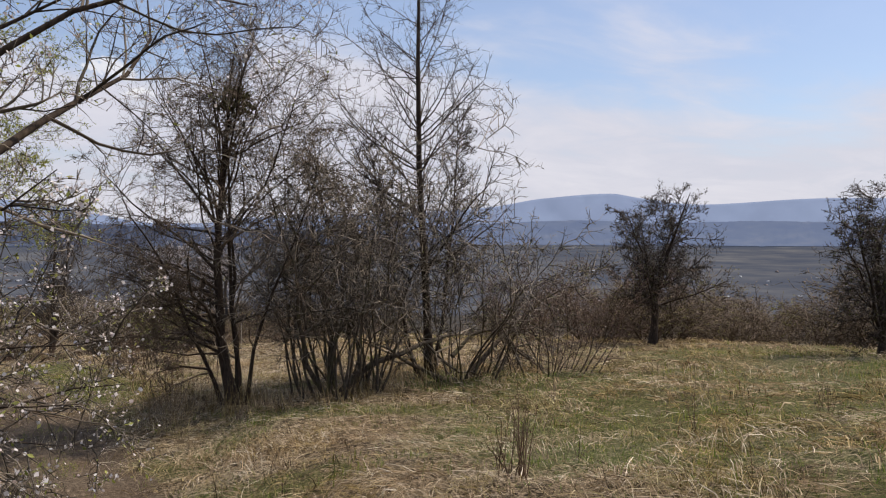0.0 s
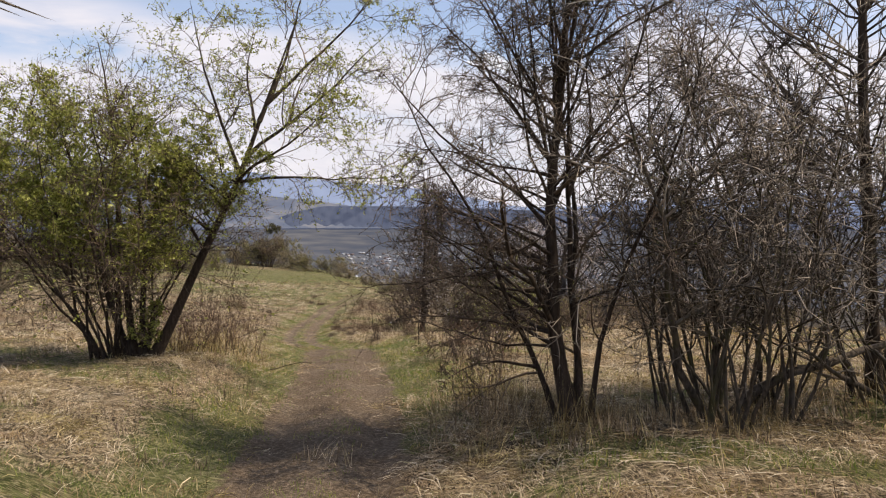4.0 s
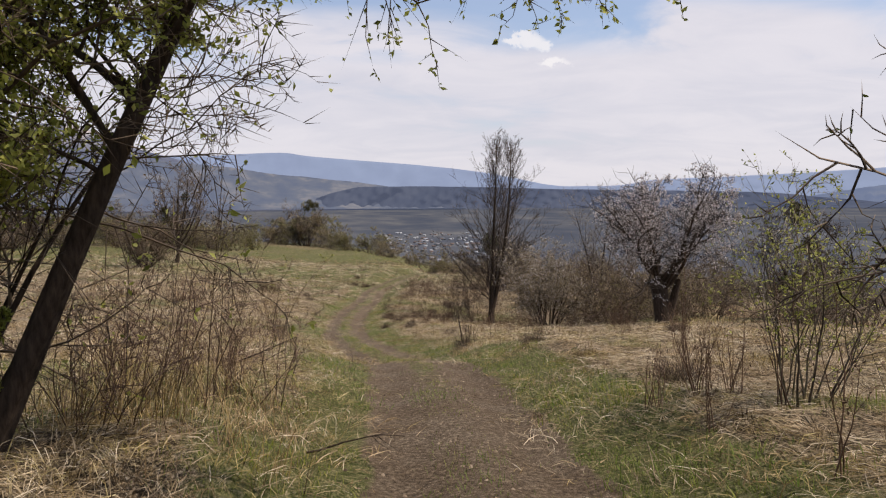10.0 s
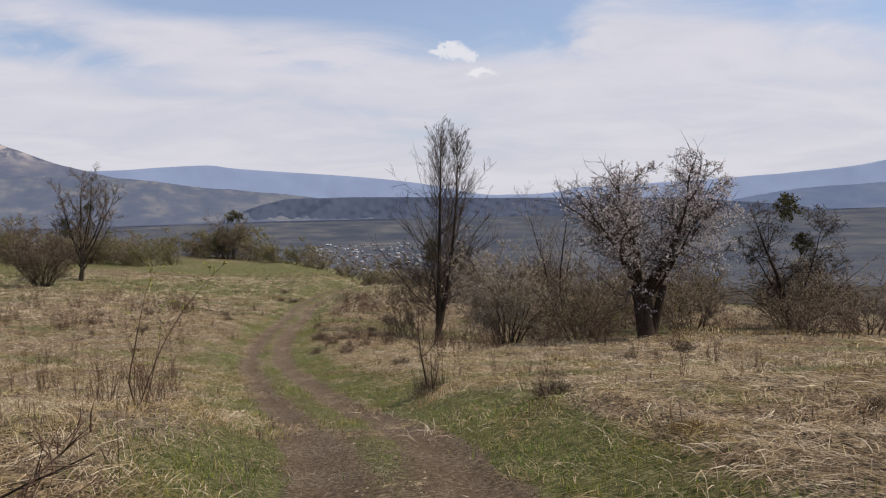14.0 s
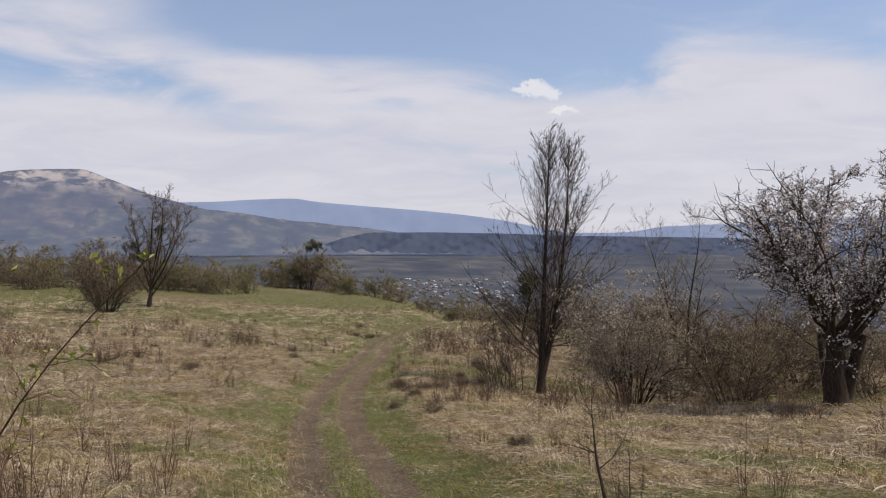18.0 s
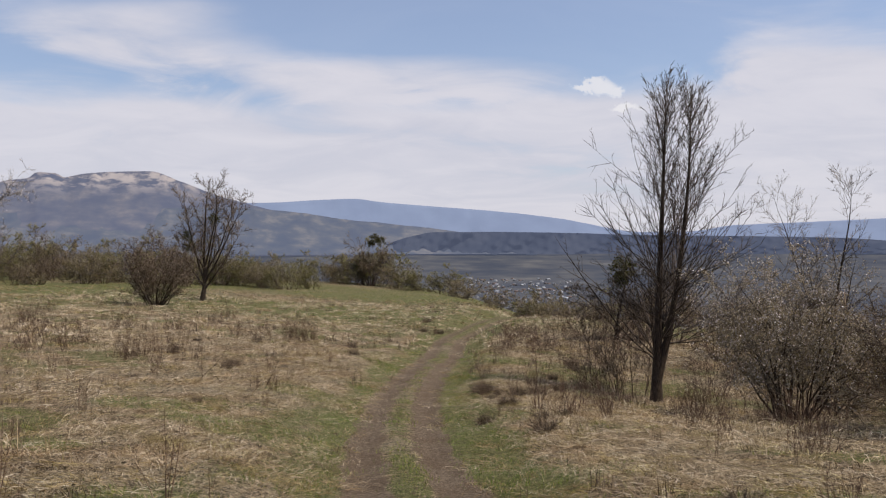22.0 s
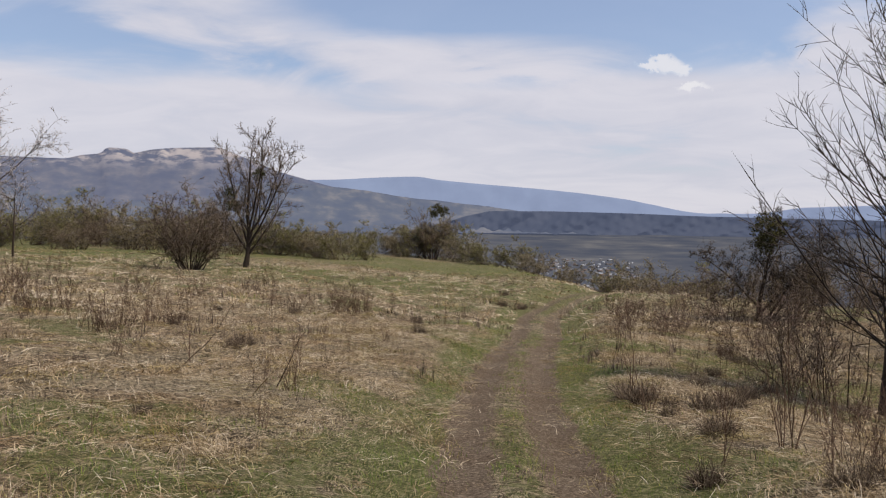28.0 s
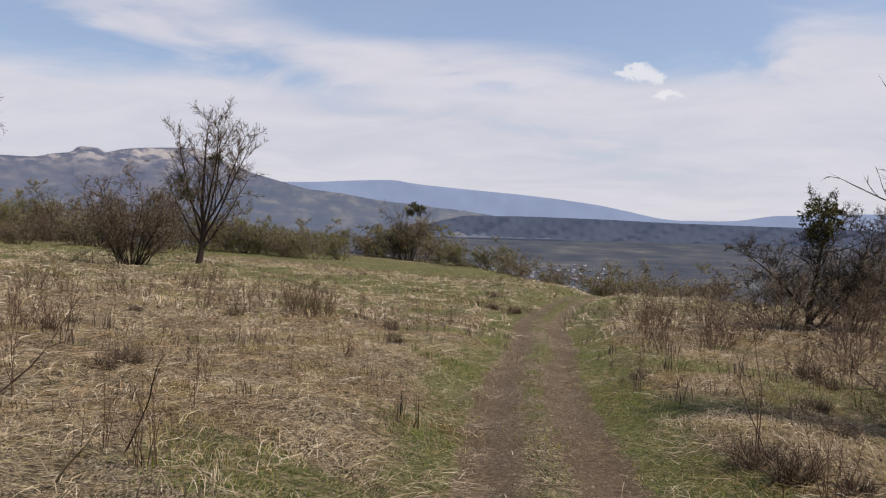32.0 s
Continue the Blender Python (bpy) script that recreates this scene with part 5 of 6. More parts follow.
# low scrub beside the track
for x, y, size in ((5.2, 62.2, 0.8), (6.2, 64.0, 0.9), (4.8, 65.9, 0.8), (7.6, 61.0, 0.8), (6.4, 58.0, 0.7), (8.2, 59.0, 0.8), (9.0, 63.0, 1.0), (10.5, 57.5, 0.9), (9.4, 54.6, 0.8), (5.8, 55.0, 0.6), (6.2, 51.5, 0.55), (8.2, 51.5, 0.6), (5.0, 69.0, 0.9), (7.0, 69.5, 1.0), (11, 52, 0.9), (12.5, 49.5, 0.9), (10.9, 45.6, 0.8), (8.0, 46.5, 0.5), (14.5, 41, 0.7), (16, 39, 0.7)):
    put(red[R.randrange(2)], x, y, size, "low scrub by the track")
for x, y, size in ((8.0, 66.3, 0.75), (10.6, 67.6, 0.9), (11.6, 66.0, 0.8), (9.8, 65.6, 0.6)):
    put(scrub[R.randrange(3)], x, y, size, "scrub by the trees")
# the patterns themselves stand in the hedge behind the camera
for k, ob in enumerate(scrub + olive + crest + red):
    ob.matrix_basis = pose(*on_ground(-14 + 5 * k, -14))


# ---- dry weeds and tufts ----
def weed_kind(seed, count, height, name="dry_weed", label="dead brown weed stalks with bare side shoots", buds=60):
    rng = np.random.default_rng(seed)
    n = count
    base = np.c_[rng.normal(0, 0.06, (n, 2)), np.zeros(n)]
    d = np.c_[rng.normal(0, 0.18, (n, 2)), np.ones(n)]
    length = height * rng.uniform(0.55, 1.1, n)
    p, r = grow(rng, base, d, length, np.full(n, 0.0055), 6, 0.08, 0.02)
    b, d2, l2, r2 = sprout(rng, p, r, length, 6, 0.3, 38, 0.3, 0.6, 0.0014, 0.2)
    q, rq = grow(rng, b, d2, l2, r2, 3, 0.12, 0.05)
    v, f = join([tubes(p, r, 4), tubes(q, rq, 3)])
    lv, lf = leaves(rng, along_shoots(rng, q, buds, 0.5), 0.02)
    ob = new(name, mesh_from(name, *join_more(v, f, lv, lf), STALK))
    return tagged(ob, label, "weed", "dry weeds in the meadow")


def stalk_bed(seed):
    """A bed of dead stalks, waist high."""
    rng = np.random.default_rng(seed)
    n = 40
    base = np.c_[rng.normal(0, 0.3, (n, 2)), np.zeros(n)]
    length = 0.3 + 0.95 * rng.random(n) ** 1.6
    p, r = grow(rng, base, np.c_[rng.normal(0, 0.22, (n, 2)), np.ones(n)], length, np.full(n, 0.0065), 5, 0.09, 0.02)
    b, d2, l2, r2 = sprout(rng, p, r, length, 7, 0.3, 36, 0.3, 0.6, 0.0036, 0.2)
    q, rq = grow(rng, b, d2, l2, r2, 2, 0.12, 0.05)
    v, f = join([tubes(p, r, 3), tubes(q, rq, 3)])
    return tagged(new("stalk_bed", mesh_from("stalk_bed", v, f, STALK)), "bed of waist-high dead reddish-brown stalks", "weed", "beds of dead stalks")


beds = [stalk_bed(75), stalk_bed(76)]
for k, ob in enumerate(beds):
    ob.matrix_basis = pose(*on_ground(-6.0 + 2 * k, -3))
weeds = [weed_kind(71, 4, 0.9), weed_kind(72, 9, 0.75), weed_kind(73, 14, 0.65), weed_kind(74, 3, 1.15)]
for k, ob in enumerate(weeds):
    ob.matrix_basis = pose(*on_ground(-3.0 + 0.5 * k, -3), 0, 0, 0)


def tuft_kind(seed, n, height, width):
    """A dark matted tussock."""
    rng = np.random.default_rng(seed)
    a = rng.uniform(0, 6.283, n)
    base = np.c_[np.cos(a), np.sin(a), np.zeros(n)] * (width * 0.35 * np.sqrt(rng.random(n)))[:, None]
    d = np.c_[np.cos(a) * 0.6, np.sin(a) * 0.6, rng.uniform(0.7, 2.6, n)]
    p, r = grow(rng, base, d, height * rng.uniform(0.5, 1.1, n), np.full(n, 0.004), 3, 0.3, -0.12)
    v, f = tubes(p, r, 3)
    ob = new("tussock", mesh_from("tussock", v, [f], TUFT))
    return tagged(ob, "dark matted tussock of dead stems", "tussock", "tussocks in the meadow")


tufts = [tuft_kind(81, 300, 0.32, 0.40), tuft_kind(82, 240, 0.27, 0.34)]
for k, ob in enumerate(tufts):
    ob.matrix_basis = pose(*on_ground(-3.0 + 0.8 * k, -4.5))


def strew(kind, x, y, size=1.0):
    copy_thing(kind, pose(*on_ground(x, y, 0.03), 0, 0, R.uniform(0, 360)) @ Matrix.Scale(size, 4))


for x, y, s in ((2.85, 43.3, 1.0), (3.5, 45.3, 0.8), (2.4, 48.9, 0.7), (2.6, 47.3, 1.1), (4.5, 21.4, 1.0), (5.4, 54.0, 0.8), (3.7, 52.6, 0.9), (4.4, 52.2, 1.1), (2.0, 45.4, 1.0), (4.7, 55.6, 1.0), (-8.4, 55.6, 0.9), (0.4, 72.6, 1.2), (1.2, 72.9, 1.1), (8.4, 35, 0.8), (3.4, 31.0, 0.8), (6.2, 24.6, 0.6), (-6.5, 50.5, 0.7), (-3.9, 47.0, 0.6),
                (-7.7, 57.3, 0.9), (-4.9, 53.9, 1.1), (-2.1, 60.9, 0.9), (-6.2, 62.9, 0.8), (2.3, 50.3, 1.1), (3.0, 49.5, 1.3), (3.6, 50.3, 1.2), (5.8, 57.8, 0.9), (2.5, 57.3, 0.9), (3.0, 44.8, 1.1), (-4.9, 53.3, 1.0), (-2.4, 63.9, 0.9), (-1.9, 59.5, 0.9), (2.2, 51.0, 1.1), (5.8, 58.6, 1.1), (2.6, 49.8, 0.8), (6.8, 47.2, 0.9), (8.3, 43.8, 0.9), (3.7, 36.9, 0.8), (4.8, 29.3, 0.9), (4.1, 27.0, 0.9), (10.1, 35.9, 1.1), (-8.2, 59.2, 0.9), (-6.3, 63.8, 0.9), (-2.5, 64.6, 0.9), (0.5, 77.6, 1.0), (-8.6, 63.1, 0.8)):
    strew(tufts[R.randrange(2)], x, y, s)
for x, y, s in ((-5.2, 65.4, 1.2), (-4.8, 65.9, 1.1), (-5.6, 66.4, 1.2), (-4.4, 66.6, 1.0), (-8.2, 57.2, 1.0), (-8.6, 57.8, 1.1), (-11.2, 51.2, 1.1), (-8.4, 50.3, 1.0), (-6.5, 66.9, 1.0), (-1.0, 35.0, 0.8), (-1.4, 37.5, 1.0), (-0.8, 30.2, 1.1), (-1.3, 30.8, 1.0), (-3.2, 34.4, 0.9), (-2.9, 37.4, 1.0), (4.0, 49.2, 1.0), (4.2, 45.0, 1.0), (5.8, 43.3, 1.0), (3.6, 45.1, 1.1),
                (4.0, 19.4, 1.0), (4.4, 20.7, 1.1), (3.9, 20.4, 0.9), (5.3, 23.1, 1.0), (4.6, 16.6, 1.1), (4.2, 15.4, 1.0), (3.9, 14.6, 1.0), (-1.0, 20.9, 1.1), (-0.6, 21.6, 1.0), (-1.5, 21.5, 1.2), (-0.3, 22.6, 0.9), (3.9, 4.9, 0.8), (4.0, 5.2, 0.9), (6.7, 5.7, 0.7), (8.4, 5.4, 0.7), (2.7, 47.4, 1.0), (2.2, 49.4, 0.9)):
    strew(weeds[R.randrange(4)], x, y, s)
for x, y, s in ((2.3, 46.0, 0.9), (3.2, 46.7, 1.5), (3.1, 46.7, 1.2), (2.3, 51.1, 1.3), (2.5, 57.5, 0.8), (4.1, 49.7, 0.8), (-3.9, 35.9, 0.6), (-3.0, 37.6, 0.9), (-0.6, 30.1, 1.2), (-0.6, 29.8, 1.1), (-2.4, 33.4, 1.0), (4.8, 29.4, 0.7), (9.3, 33.1, 0.9), (5.8, 27.4, 0.8), (-1.9, 32.4, 0.8), (-0.8, 33.6, 0.9), (5.0, 22.5, 1.3), (4.7, 20.6, 1.0), (4.8, 19.8, 1.1), (4.1, 17.8, 1.2), (3.9, 16.9, 1.2), (4.0, 16.4, 1.3), (-8.7, 55.3, 1.0), (-8.3, 55.1, 1.1), (-7.3, 72.9, 0.9), (-5.1, 51.6, 1.1)):
    strew(weeds[R.randrange(4)], x, y, s)
for x, y, s in ((-8.5, 55.3, 0.9), (-4.7, 65.4, 1.1), (-11.8, 58.3, 0.9), (-7.4, 64.9, 0.8), (-10.5, 66.4, 0.8), (-7.7, 57.1, 0.9), (-5.3, 65.7, 1.0), (-6.6, 64.9, 0.8), (-11.5, 47.5, 0.9), (-9.7, 45.9, 0.8), (-12.1, 56.4, 1.0), (-11.7, 59.3, 0.9), (-8.3, 56.2, 0.8), (-4.5, 65.5, 0.9), (0.9, 72.1, 0.5), (0.2, 72.1, 0.45), (1.7, 73.6, 0.45), (-17.0, 55.0, 0.8), (-18.4, 68.9, 0.9), (-12.7, 66.1, 1.0), (-9.8, 73.2, 0.8),
                (-13.9, 60.9, 0.9), (-15.5, 58.0, 0.9), (-17.0, 66.0, 1.0), (-9.6, 70.0, 0.8), (5.0, 50.2, 0.8), (3.6, 45.8, 0.7), (6.0, 45.2, 0.8), (4.6, 47.6, 0.7), (7.4, 43.5, 0.8), (5.6, 58.4, 0.8), (4.9, 61.4, 0.9), (9.5, 39.5, 0.8), (8.4, 41.5, 0.7), (-20, 74, 1.0), (-23, 70, 1.0), (4.0, 62.5, 0.8), (3.4, 60.0, 0.7), (4.2, 64.5, 0.9), (7.0, 49.0, 0.8), (8.2, 47.5, 0.8), (6.2, 41.0, 0.6), (10.2, 41.0, 0.8), (11.4, 39.0, 0.8)):
    strew(beds[R.randrange(2)], x, y, s)
for k in range(170):
    x, y = R.uniform(-13, 9), R.uniform(20, 72)
    if abs(x - float(track_x(y))) > 2.0 and not (x > 0 and y < 30):
        strew(weeds[R.randrange(4)], x, y, R.uniform(0.5, 0.95))
# sapling stump with a grass tuft by the track
plant("small_sapling", on_ground(3.35, 30.9), "knee-high bare sapling in a tuft of dry grass", "sapling", 91, [((0, 0, 0), (-0.05, 0, 1), 1.25, 0.022, 0.03, (0, 0, 0)), ((0.05, 0, 0), (0.2, 0, 1), 0.9, 0.012, 0.03, (0, 0, 0))], [dict(kids=9, start=0.4, angle=50, ratio=0.35, segs=3), dict(kids=4, start=0.2, angle=40, ratio=0.5, segs=2)], BARK_DARK, TWIG_BROWN)
# a rose briar reaching towards the track
plant("briar", on_ground(-0.35, 27.9), "leafing briar with one long arching shoot", "shrub", 92, [((0, 0, 0), (0.36, 0.02, 1), 1.95, 0.007, -0.03, (0.05, 0, 0), 0.03, 0.25), ((0, 0, 0), (-0.3, 0.2, 1), 1.7, 0.011, -0.06, (0, 0, 0)), ((0.05, 0.1, 0), (0.1, 0.4, 1), 1.5, 0.01, -0.05, (0, 0, 0))], [dict(kids=9, start=0.35, angle=50, ratio=0.16, segs=3, lift=0.08), dict(kids=2, start=0.3, angle=40, ratio=0.5, segs=2)], BARK_BROWN, TWIG_BROWN, (LEAF_YOUNG, 110, 0.035))


def fallen_stick(place, turn, length, r, mat, label, rise=0.16):
    rng = np.random.default_rng(int(length * 100))
    p, rad = grow(rng, np.zeros((1, 3)), np.array([[1.0, 0, rise]]), np.array([length]), np.array([r]), 8, 0.08, -0.03)
    b, d, l2, r2 = sprout(rng, p, rad, np.array([length]), 4, 0.3, 40, 0.3, 0.6)
    q, rq = grow(rng, b, d, l2, r2, 3, 0.15, 0.0)
    v, f = join([tubes(p, rad, 6), tubes(q, rq, 4)])
    ob = new("fallen_stick", mesh_from("fallen_stick", v, f, mat))
    ob.matrix_basis = pose(place[0], place[1], place[2] + 0.06, 0, 0, turn)
    tagged(ob, label, "stick")


fallen_stick(on_ground(-0.45, 22.9), -12, 0.95, 0.012, BARK_DARK, "dark fallen twig lying on the dry grass")
fallen_stick(on_ground(-3.1, 48.6), 5, 0.55, 0.011, DRY, "pale dry stalk leaning over the grass", 2.0)
fallen_stick(on_ground(-3.0, 49.4), 8, 1.25, 0.008, BARK_DARK, "thin dark dead stalk leaning over the grass", 1.4)
fallen_stick(on_ground(-5.0, 51.0), 10, 1.4, 0.009, BARK_BROWN, "forked brown dead stalk leaning over the grass", 1.2)
fallen_stick(on_ground(5.0, 51.6), -104, 2.2, 0.022, TWIG_GREY, "pale dead branch lying at the edge of the brush")
fallen_stick(on_ground(0.75, 19.6), 10, 0.8, 0.01, BARK_DARK, "thin dead twig among the dry grass")


# ---- grass ----
def blades(rng, x, y, height, width, lean, flat, fan=0.65):
    """Bent blades with three faces each; flat: how far they lie down; fan: how far their ways differ."""
    n = len(x)
    a = lean + rng.normal(0, fan, n)
    h = height * (0.5 + rng.random(n))
    base = np.stack([x, y, ground_z(x, y) - 0.012], -1)
    out = np.stack([np.cos(a), np.sin(a), np.zeros(n)], -1)
    side = np.stack([-np.sin(a), np.cos(a), np.zeros(n)], -1) * (width * (0.6 + 0.8 * rng.random(n)))[:, None]
    lay = np.clip(flat + rng.normal(0, 0.2, n), 0.02, 1.52)[:, None]
    up = np.array([0, 0, 1.0])
    h = h[:, None]
    mid = base + h * 0.45 * (np.cos(lay * 0.85) * up + np.sin(lay * 0.85) * out)
    tip = mid + h * 0.6 * (np.cos(np.minimum(lay * 1.2, 1.66)) * up + np.sin(np.minimum(lay * 1.2, 1.66)) * out)
    verts = np.stack([base - side, base + side, mid + side * 0.75, mid - side * 0.75, tip], 1)
    ids = np.arange(5 * n).reshape(n, 5)
    return verts.reshape(-1, 3), [ids[:, [0, 1, 2, 3]], ids[:, [3, 2, 4]]]


def scatter(rng, count, xr, yr, keep):
    x, y = rng.uniform(*xr, count), rng.uniform(*yr, count)
    k = rng.random(count) < keep(x, y)
    return x[k], y[k]


def meadow(name, label, mat, rng, spots, each, height, width, flat, loose=0.09, fan=0.65):
    """Clumps of blades at the spots; each: blades to a clump."""
    cx, cy = spots
    n = np.repeat(np.arange(len(cx)), each)
    turn = 2.2 + 2.0 * waves(cx, cy, 2.6, 13) + rng.normal(0, 0.8, len(cx))
    tall = height * (0.6 + 0.7 * step(-0.5, 0.6, waves(cx, cy, 1.1, 12))) * rng.uniform(0.6, 1.3, len(cx))
    lay = np.clip(flat + rng.normal(0, 0.22, len(cx)), 0.05, 1.5)
    x, y = cx[n] + rng.normal(0, loose, len(n)), cy[n] + rng.normal(0, loose, len(n))
    v, f = blades(rng, x, y, tall[n], width, turn[n], lay[n], fan)
    tagged(new(name, mesh_from(name, v, f, mat, False)), label, "grass", kind="stuff")


def thatch(name, label, mat, rng, spots, each, reach, width, rise, wide=0.13, fan=0.55):
    """Tussocks of last year's grass: blades that rise from a clump, bend over together and lie on one another."""
    cx, cy = spots
    k = np.repeat(np.arange(len(cx)), each)
    n = len(k)
    lie = (2.2 + 2.2 * waves(cx, cy, 1.9, 13) + rng.normal(0, 0.7, len(cx)))[k] + rng.normal(0, fan, n)
    tall = (rise * rng.uniform(0.3, 1.5, len(cx)) * (0.5 + step(-0.4, 0.7, waves(cx, cy, 0.9, 12))))[k] * rng.uniform(0.3, 1.2, n)
    far = reach * rng.uniform(0.7, 1.25, len(cx))[k] * rng.uniform(0.45, 1.25, n)
    x, y = cx[k] + rng.normal(0, wide, n), cy[k] + rng.normal(0, wide, n)
    out = np.stack([np.cos(lie), np.sin(lie), np.zeros(n)], -1)
    turned = lie + rng.normal(0, 0.18, n)
    bent = np.stack([np.cos(turned), np.sin(turned), np.zeros(n)], -1)
    base = np.stack([x, y, ground_z(x, y) - 0.015], -1)
    tip = base + far[:, None] * (0.45 * out + 0.55 * bent)
    tip[:, 2] = ground_z(tip[:, 0], tip[:, 1]) + np.clip(rng.normal(0.25, 0.3, n), 0.02, 1.1) * tall
    up = np.array([0, 0, 1.0])
    low = base + 0.28 * far[:, None] * out + tall[:, None] * 0.85 * up
    mid = base + far[:, None] * (0.45 * out + 0.2 * bent) + tall[:, None] * 0.95 * up
    side = np.stack([-np.sin(lie), np.cos(lie), rng.normal(0, 0.5, n)], -1) * (width * rng.uniform(0.6, 1.4, n))[:, None]
    verts = np.stack([base - side, base + side, low + side, low - side, mid + side * 0.8, mid - side * 0.8, tip], 1)
    ids = np.arange(7 * n).reshape(n, 7)
    faces = [ids[:, [0, 1, 2, 3]], ids[:, [3, 2, 4, 5]], ids[:, [5, 4, 6]]]
    tagged(new(name, mesh_from(name, verts.reshape(-1, 3), faces, mat, False)), label, "grass", kind="stuff")


def clods(name, label, rng, x, y, size):
    """Crumbs of soil and small stones, each a lopsided little block."""
    n = len(x)
    s = (size * rng.uniform(0.4, 1.5, n) ** 1.5)[:, None, None]
    shape = np.array([[1, 0, 0], [0, 1, 0], [-1, 0, 0], [0, -1, 0], [0, 0, 0.9]], float)[None] * rng.uniform(0.6, 1.3, (n, 5, 3)) + rng.normal(0, 0.15, (n, 5, 3))
    verts = np.stack([x, y, ground_z(x, y) - 0.002], -1)[:, None] + shape * s
    ids = np.arange(5 * n).reshape(n, 5)
    faces = np.concatenate([ids[:, [0, 1, 4]], ids[:, [1, 2, 4]], ids[:, [2, 3, 4]], ids[:, [3, 0, 4]]])
    tagged(new(name, mesh_from(name, verts.reshape(-1, 3), [faces], SOIL, False)), label, "soil", kind="stuff")


g = np.random.default_rng(3)


def off_track(x, y):
    return np.abs(x - track_x(np.clip(y, -12, 110)))


def clotted(x, y):
    """Thick and thin places in the sward."""
    return 0.42 + 0.58 * step(-0.35, 0.2, waves(x, y, 0.42, 31) + 0.7 * waves(x, y, 1.2, 32))


def dry(x, y):
    green, grass = cover_masks(x, y)
    return grass * (1 - 0.88 * green) * clotted(x, y)


def near_dry(x, y):
    return dry(x, y) * step(5.6, 4.4, off_track(x, y))


def mid_dry(x, y):
    return dry(x, y) * step(4.2, 5.4, off_track(x, y))


def near_green(x, y):
    green, grass = cover_masks(x, y)
    off = off_track(x, y)
    return np.maximum(grass, 0.7 * (off < 0.3)) * green * np.clip(1.25 - off / 9, 0.15, 1)


def wide(x, y):
    return (x < -11) | (x > 12) | (y > 64)


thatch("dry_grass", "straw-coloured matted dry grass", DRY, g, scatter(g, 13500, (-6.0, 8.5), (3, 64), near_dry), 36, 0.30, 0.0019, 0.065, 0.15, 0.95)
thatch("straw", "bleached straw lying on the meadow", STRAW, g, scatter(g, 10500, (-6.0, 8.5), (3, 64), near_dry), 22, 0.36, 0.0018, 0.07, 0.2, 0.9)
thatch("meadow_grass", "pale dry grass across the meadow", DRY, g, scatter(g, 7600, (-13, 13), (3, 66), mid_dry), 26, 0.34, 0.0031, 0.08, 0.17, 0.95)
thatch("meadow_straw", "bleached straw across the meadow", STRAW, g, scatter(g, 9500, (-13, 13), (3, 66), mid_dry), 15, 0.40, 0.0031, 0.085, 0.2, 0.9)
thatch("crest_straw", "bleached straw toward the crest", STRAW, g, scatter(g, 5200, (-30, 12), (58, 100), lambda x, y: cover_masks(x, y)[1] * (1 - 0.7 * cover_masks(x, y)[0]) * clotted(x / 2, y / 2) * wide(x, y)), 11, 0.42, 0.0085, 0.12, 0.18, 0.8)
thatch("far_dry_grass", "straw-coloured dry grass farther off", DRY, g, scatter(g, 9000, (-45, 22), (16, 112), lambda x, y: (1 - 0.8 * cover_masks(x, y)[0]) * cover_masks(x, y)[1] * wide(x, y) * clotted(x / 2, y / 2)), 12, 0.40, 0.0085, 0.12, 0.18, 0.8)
meadow("dead_tufts", "small brown tufts of dead stems", TUFT, g, scatter(g, 2600, (-12, 11), (3, 70), lambda x, y: cover_masks(x, y)[1] * (1 - 0.6 * cover_masks(x, y)[0])), 13, 0.17, 0.0035, 0.6, 0.07)
meadow("crest_tufts", "brown tufts of dead stems toward the crest", TUFT, g, scatter(g, 2400, (-26, 12), (52, 104), lambda x, y: cover_masks(x, y)[1] * step(-0.2, 0.4, waves(x, y, 2.7, 41))), 9, 0.26, 0.009, 0.45, 0.1)
meadow("green_grass", "short fresh green grass", GREEN, g, scatter(g, 52000, (-8, 10), (3, 64), near_green), 12, 0.07, 0.0024, 0.7, 0.1, 1.5)
meadow("tall_dry_grass", "tall standing dry grass", DRY, g, scatter(g, 700, (-7, 11), (3, 62), lambda x, y: cover_masks(x, y)[1] * (1 - cover_masks(x, y)[0]) * step(1.5, 2.2, off_track(x, y)) * step(0.1, 0.6, waves(x, y, 1.9, 15))), 12, 0.36, 0.0025, 0.75)
meadow("track_litter", "short worn grass and litter on the track", DRY, g, scatter(g, 1100, (-1, 6), (3, 80), lambda x, y: step(1.1, 0.8, off_track(x, y)) * (0.25 + 0.75 * step(0.32, 0.2, off_track(x, y)))), 9, 0.045, 0.003, 1.2, 0.16)
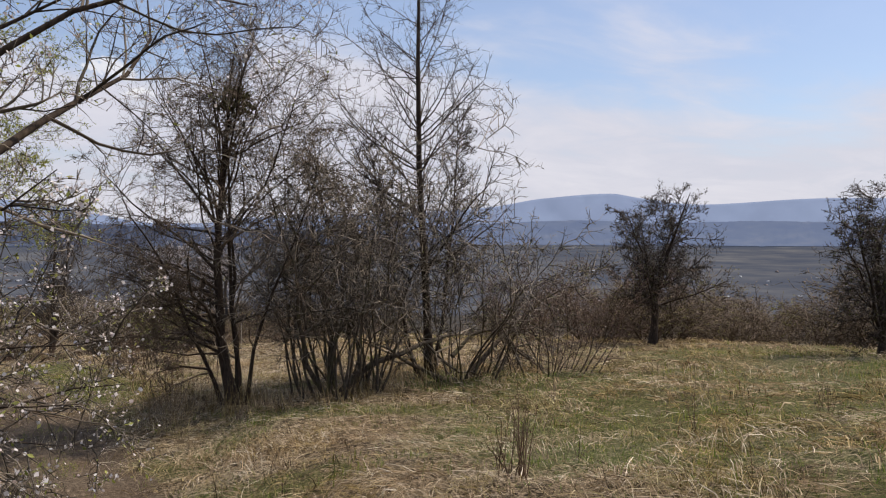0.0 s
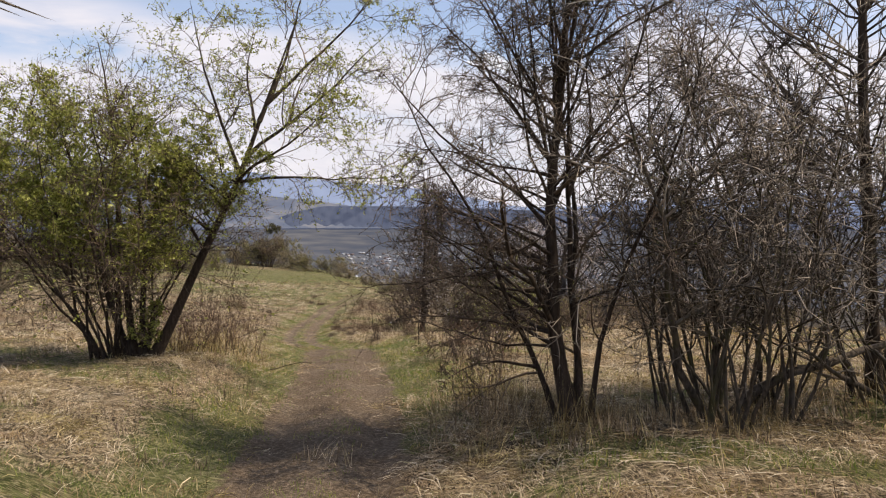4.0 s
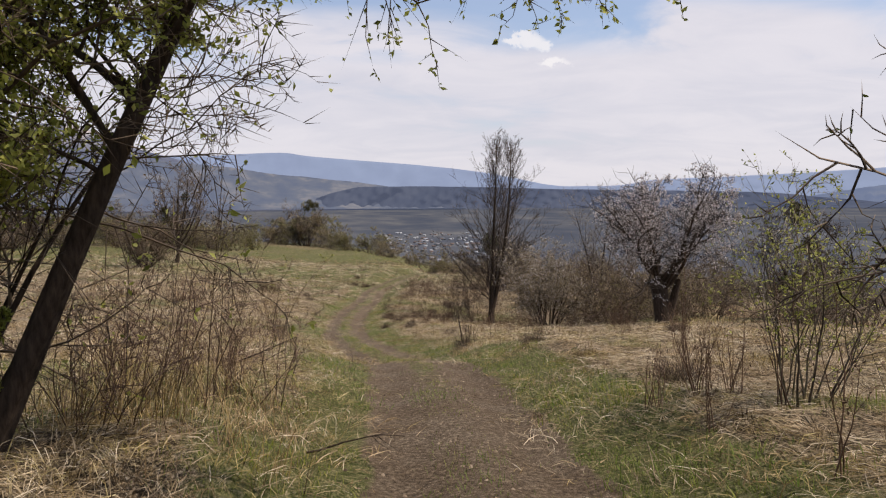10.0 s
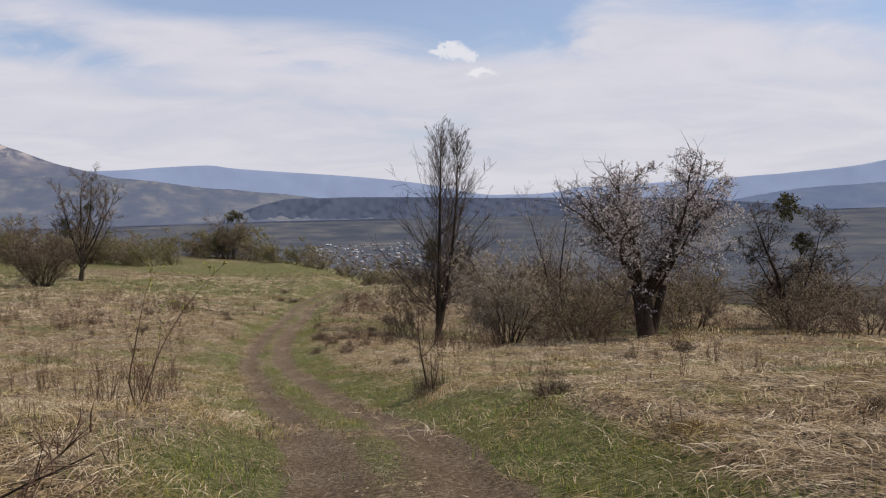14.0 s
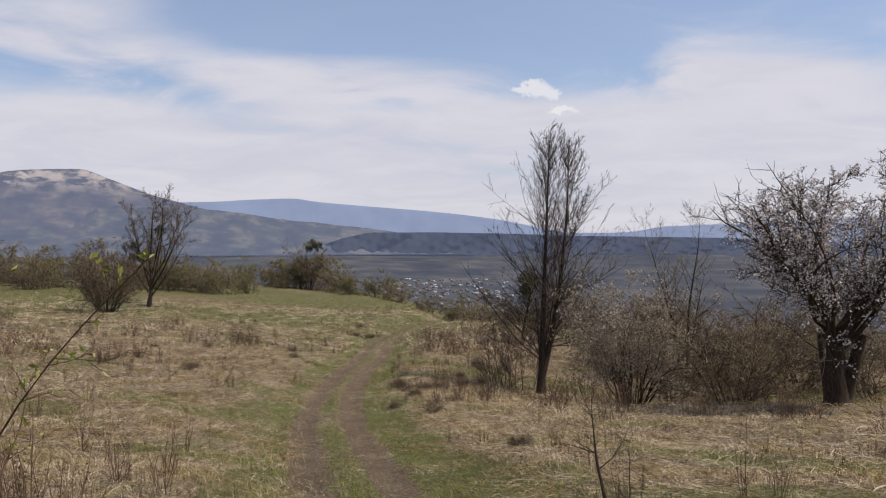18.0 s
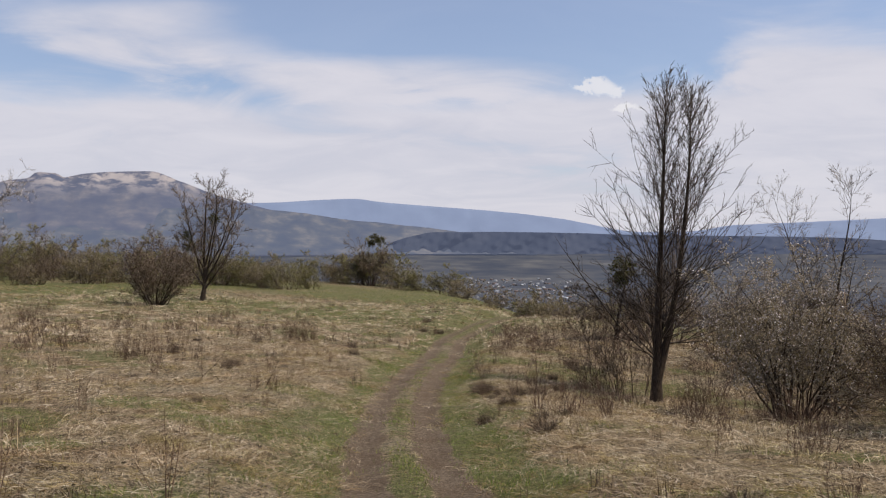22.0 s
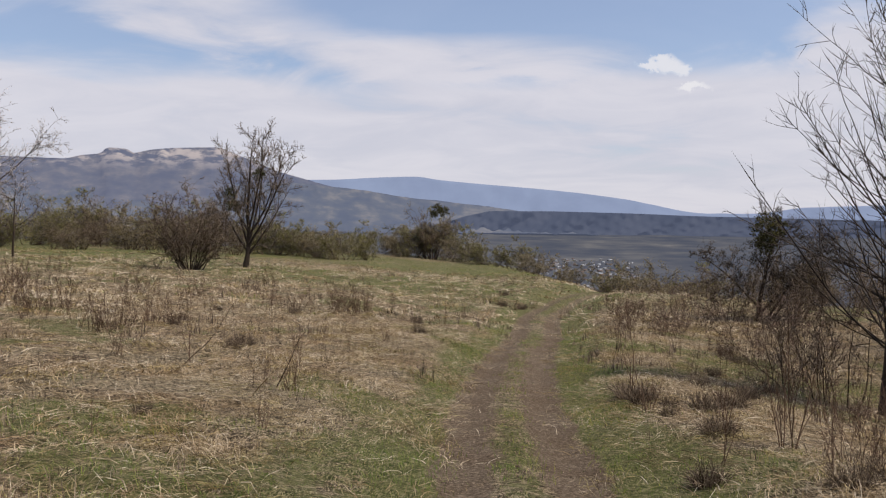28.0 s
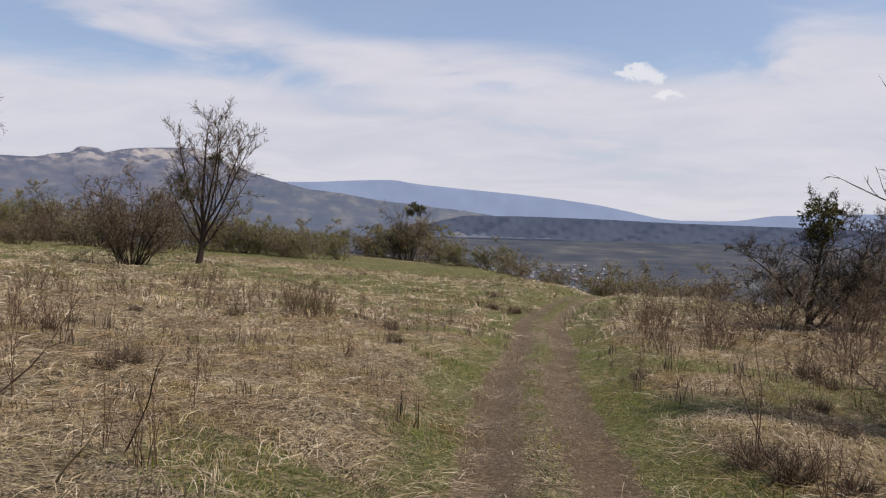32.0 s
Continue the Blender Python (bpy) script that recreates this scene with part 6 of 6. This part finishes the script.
meadow("track_herbs", "low olive herbs between and beside the wheel ruts", GREEN, g, scatter(g, 16000, (-3, 6), (6, 80), lambda x, y: np.maximum(step(0.34, 0.2, off_track(x, y)) * (0.3 + 0.7 * step(19, 27, y)), 0.75 * step(0.8, 0.95, off_track(x, y)) * step(2.3, 1.5, off_track(x, y))) * step(-0.5, 0.4, waves(x, y, 0.33, 61))), 7, 0.03, 0.006, 1.0, 0.05, 1.6)
meadow("far_green_grass", "green grass on the crest", GREEN, g, scatter(g, 6000, (-45, 16), (40, 140), lambda x, y: cover_masks(x, y)[0] * cover_masks(x, y)[1] * wide(x, y)), 7, 0.12, 0.010, 0.6, 0.2)
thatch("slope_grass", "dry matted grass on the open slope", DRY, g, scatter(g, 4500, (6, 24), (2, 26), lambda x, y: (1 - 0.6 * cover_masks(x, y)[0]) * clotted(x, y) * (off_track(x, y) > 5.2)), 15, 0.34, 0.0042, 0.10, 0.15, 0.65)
meadow("slope_green", "fresh grass on the open slope", GREEN, g, scatter(g, 5200, (3, 24), (2, 24), lambda x, y: cover_masks(x, y)[0]), 10, 0.10, 0.004, 0.6, 0.12, 1.2)
clod_x, clod_y = scatter(g, 30000, (-1, 5), (7, 66), lambda x, y: step(1.1, 0.85, off_track(x, y)) * (0.35 + 0.65 * step(0.12, 0.3, np.abs(off_track(x, y) - 0.58))))
clods("soil_crumbs", "crumbs of dry soil and small stones on the track", g, clod_x, clod_y, 0.012)
# the dry stand behind the leaning tree and under the thicket
meadow("reed_grass", "tall pale dry reed grass", DRY, g, (np.r_[g.normal(-0.7, 0.6, 110), g.normal(3.8, 0.3, 70), g.normal(6.0, 1.8, 160)], np.r_[g.normal(20.4, 1.3, 110), g.normal(14.0, 0.9, 70), g.normal(12.2, 0.6, 160)]), 12, 0.40, 0.0026, 0.6, 0.1)
meadow("sapling_tuft", "brown grass tuft round the small sapling", TUFT, g, (g.normal(3.36, 0.1, 20), g.normal(30.9, 0.1, 20)), 14, 0.42, 0.0032, 0.35, 0.06)
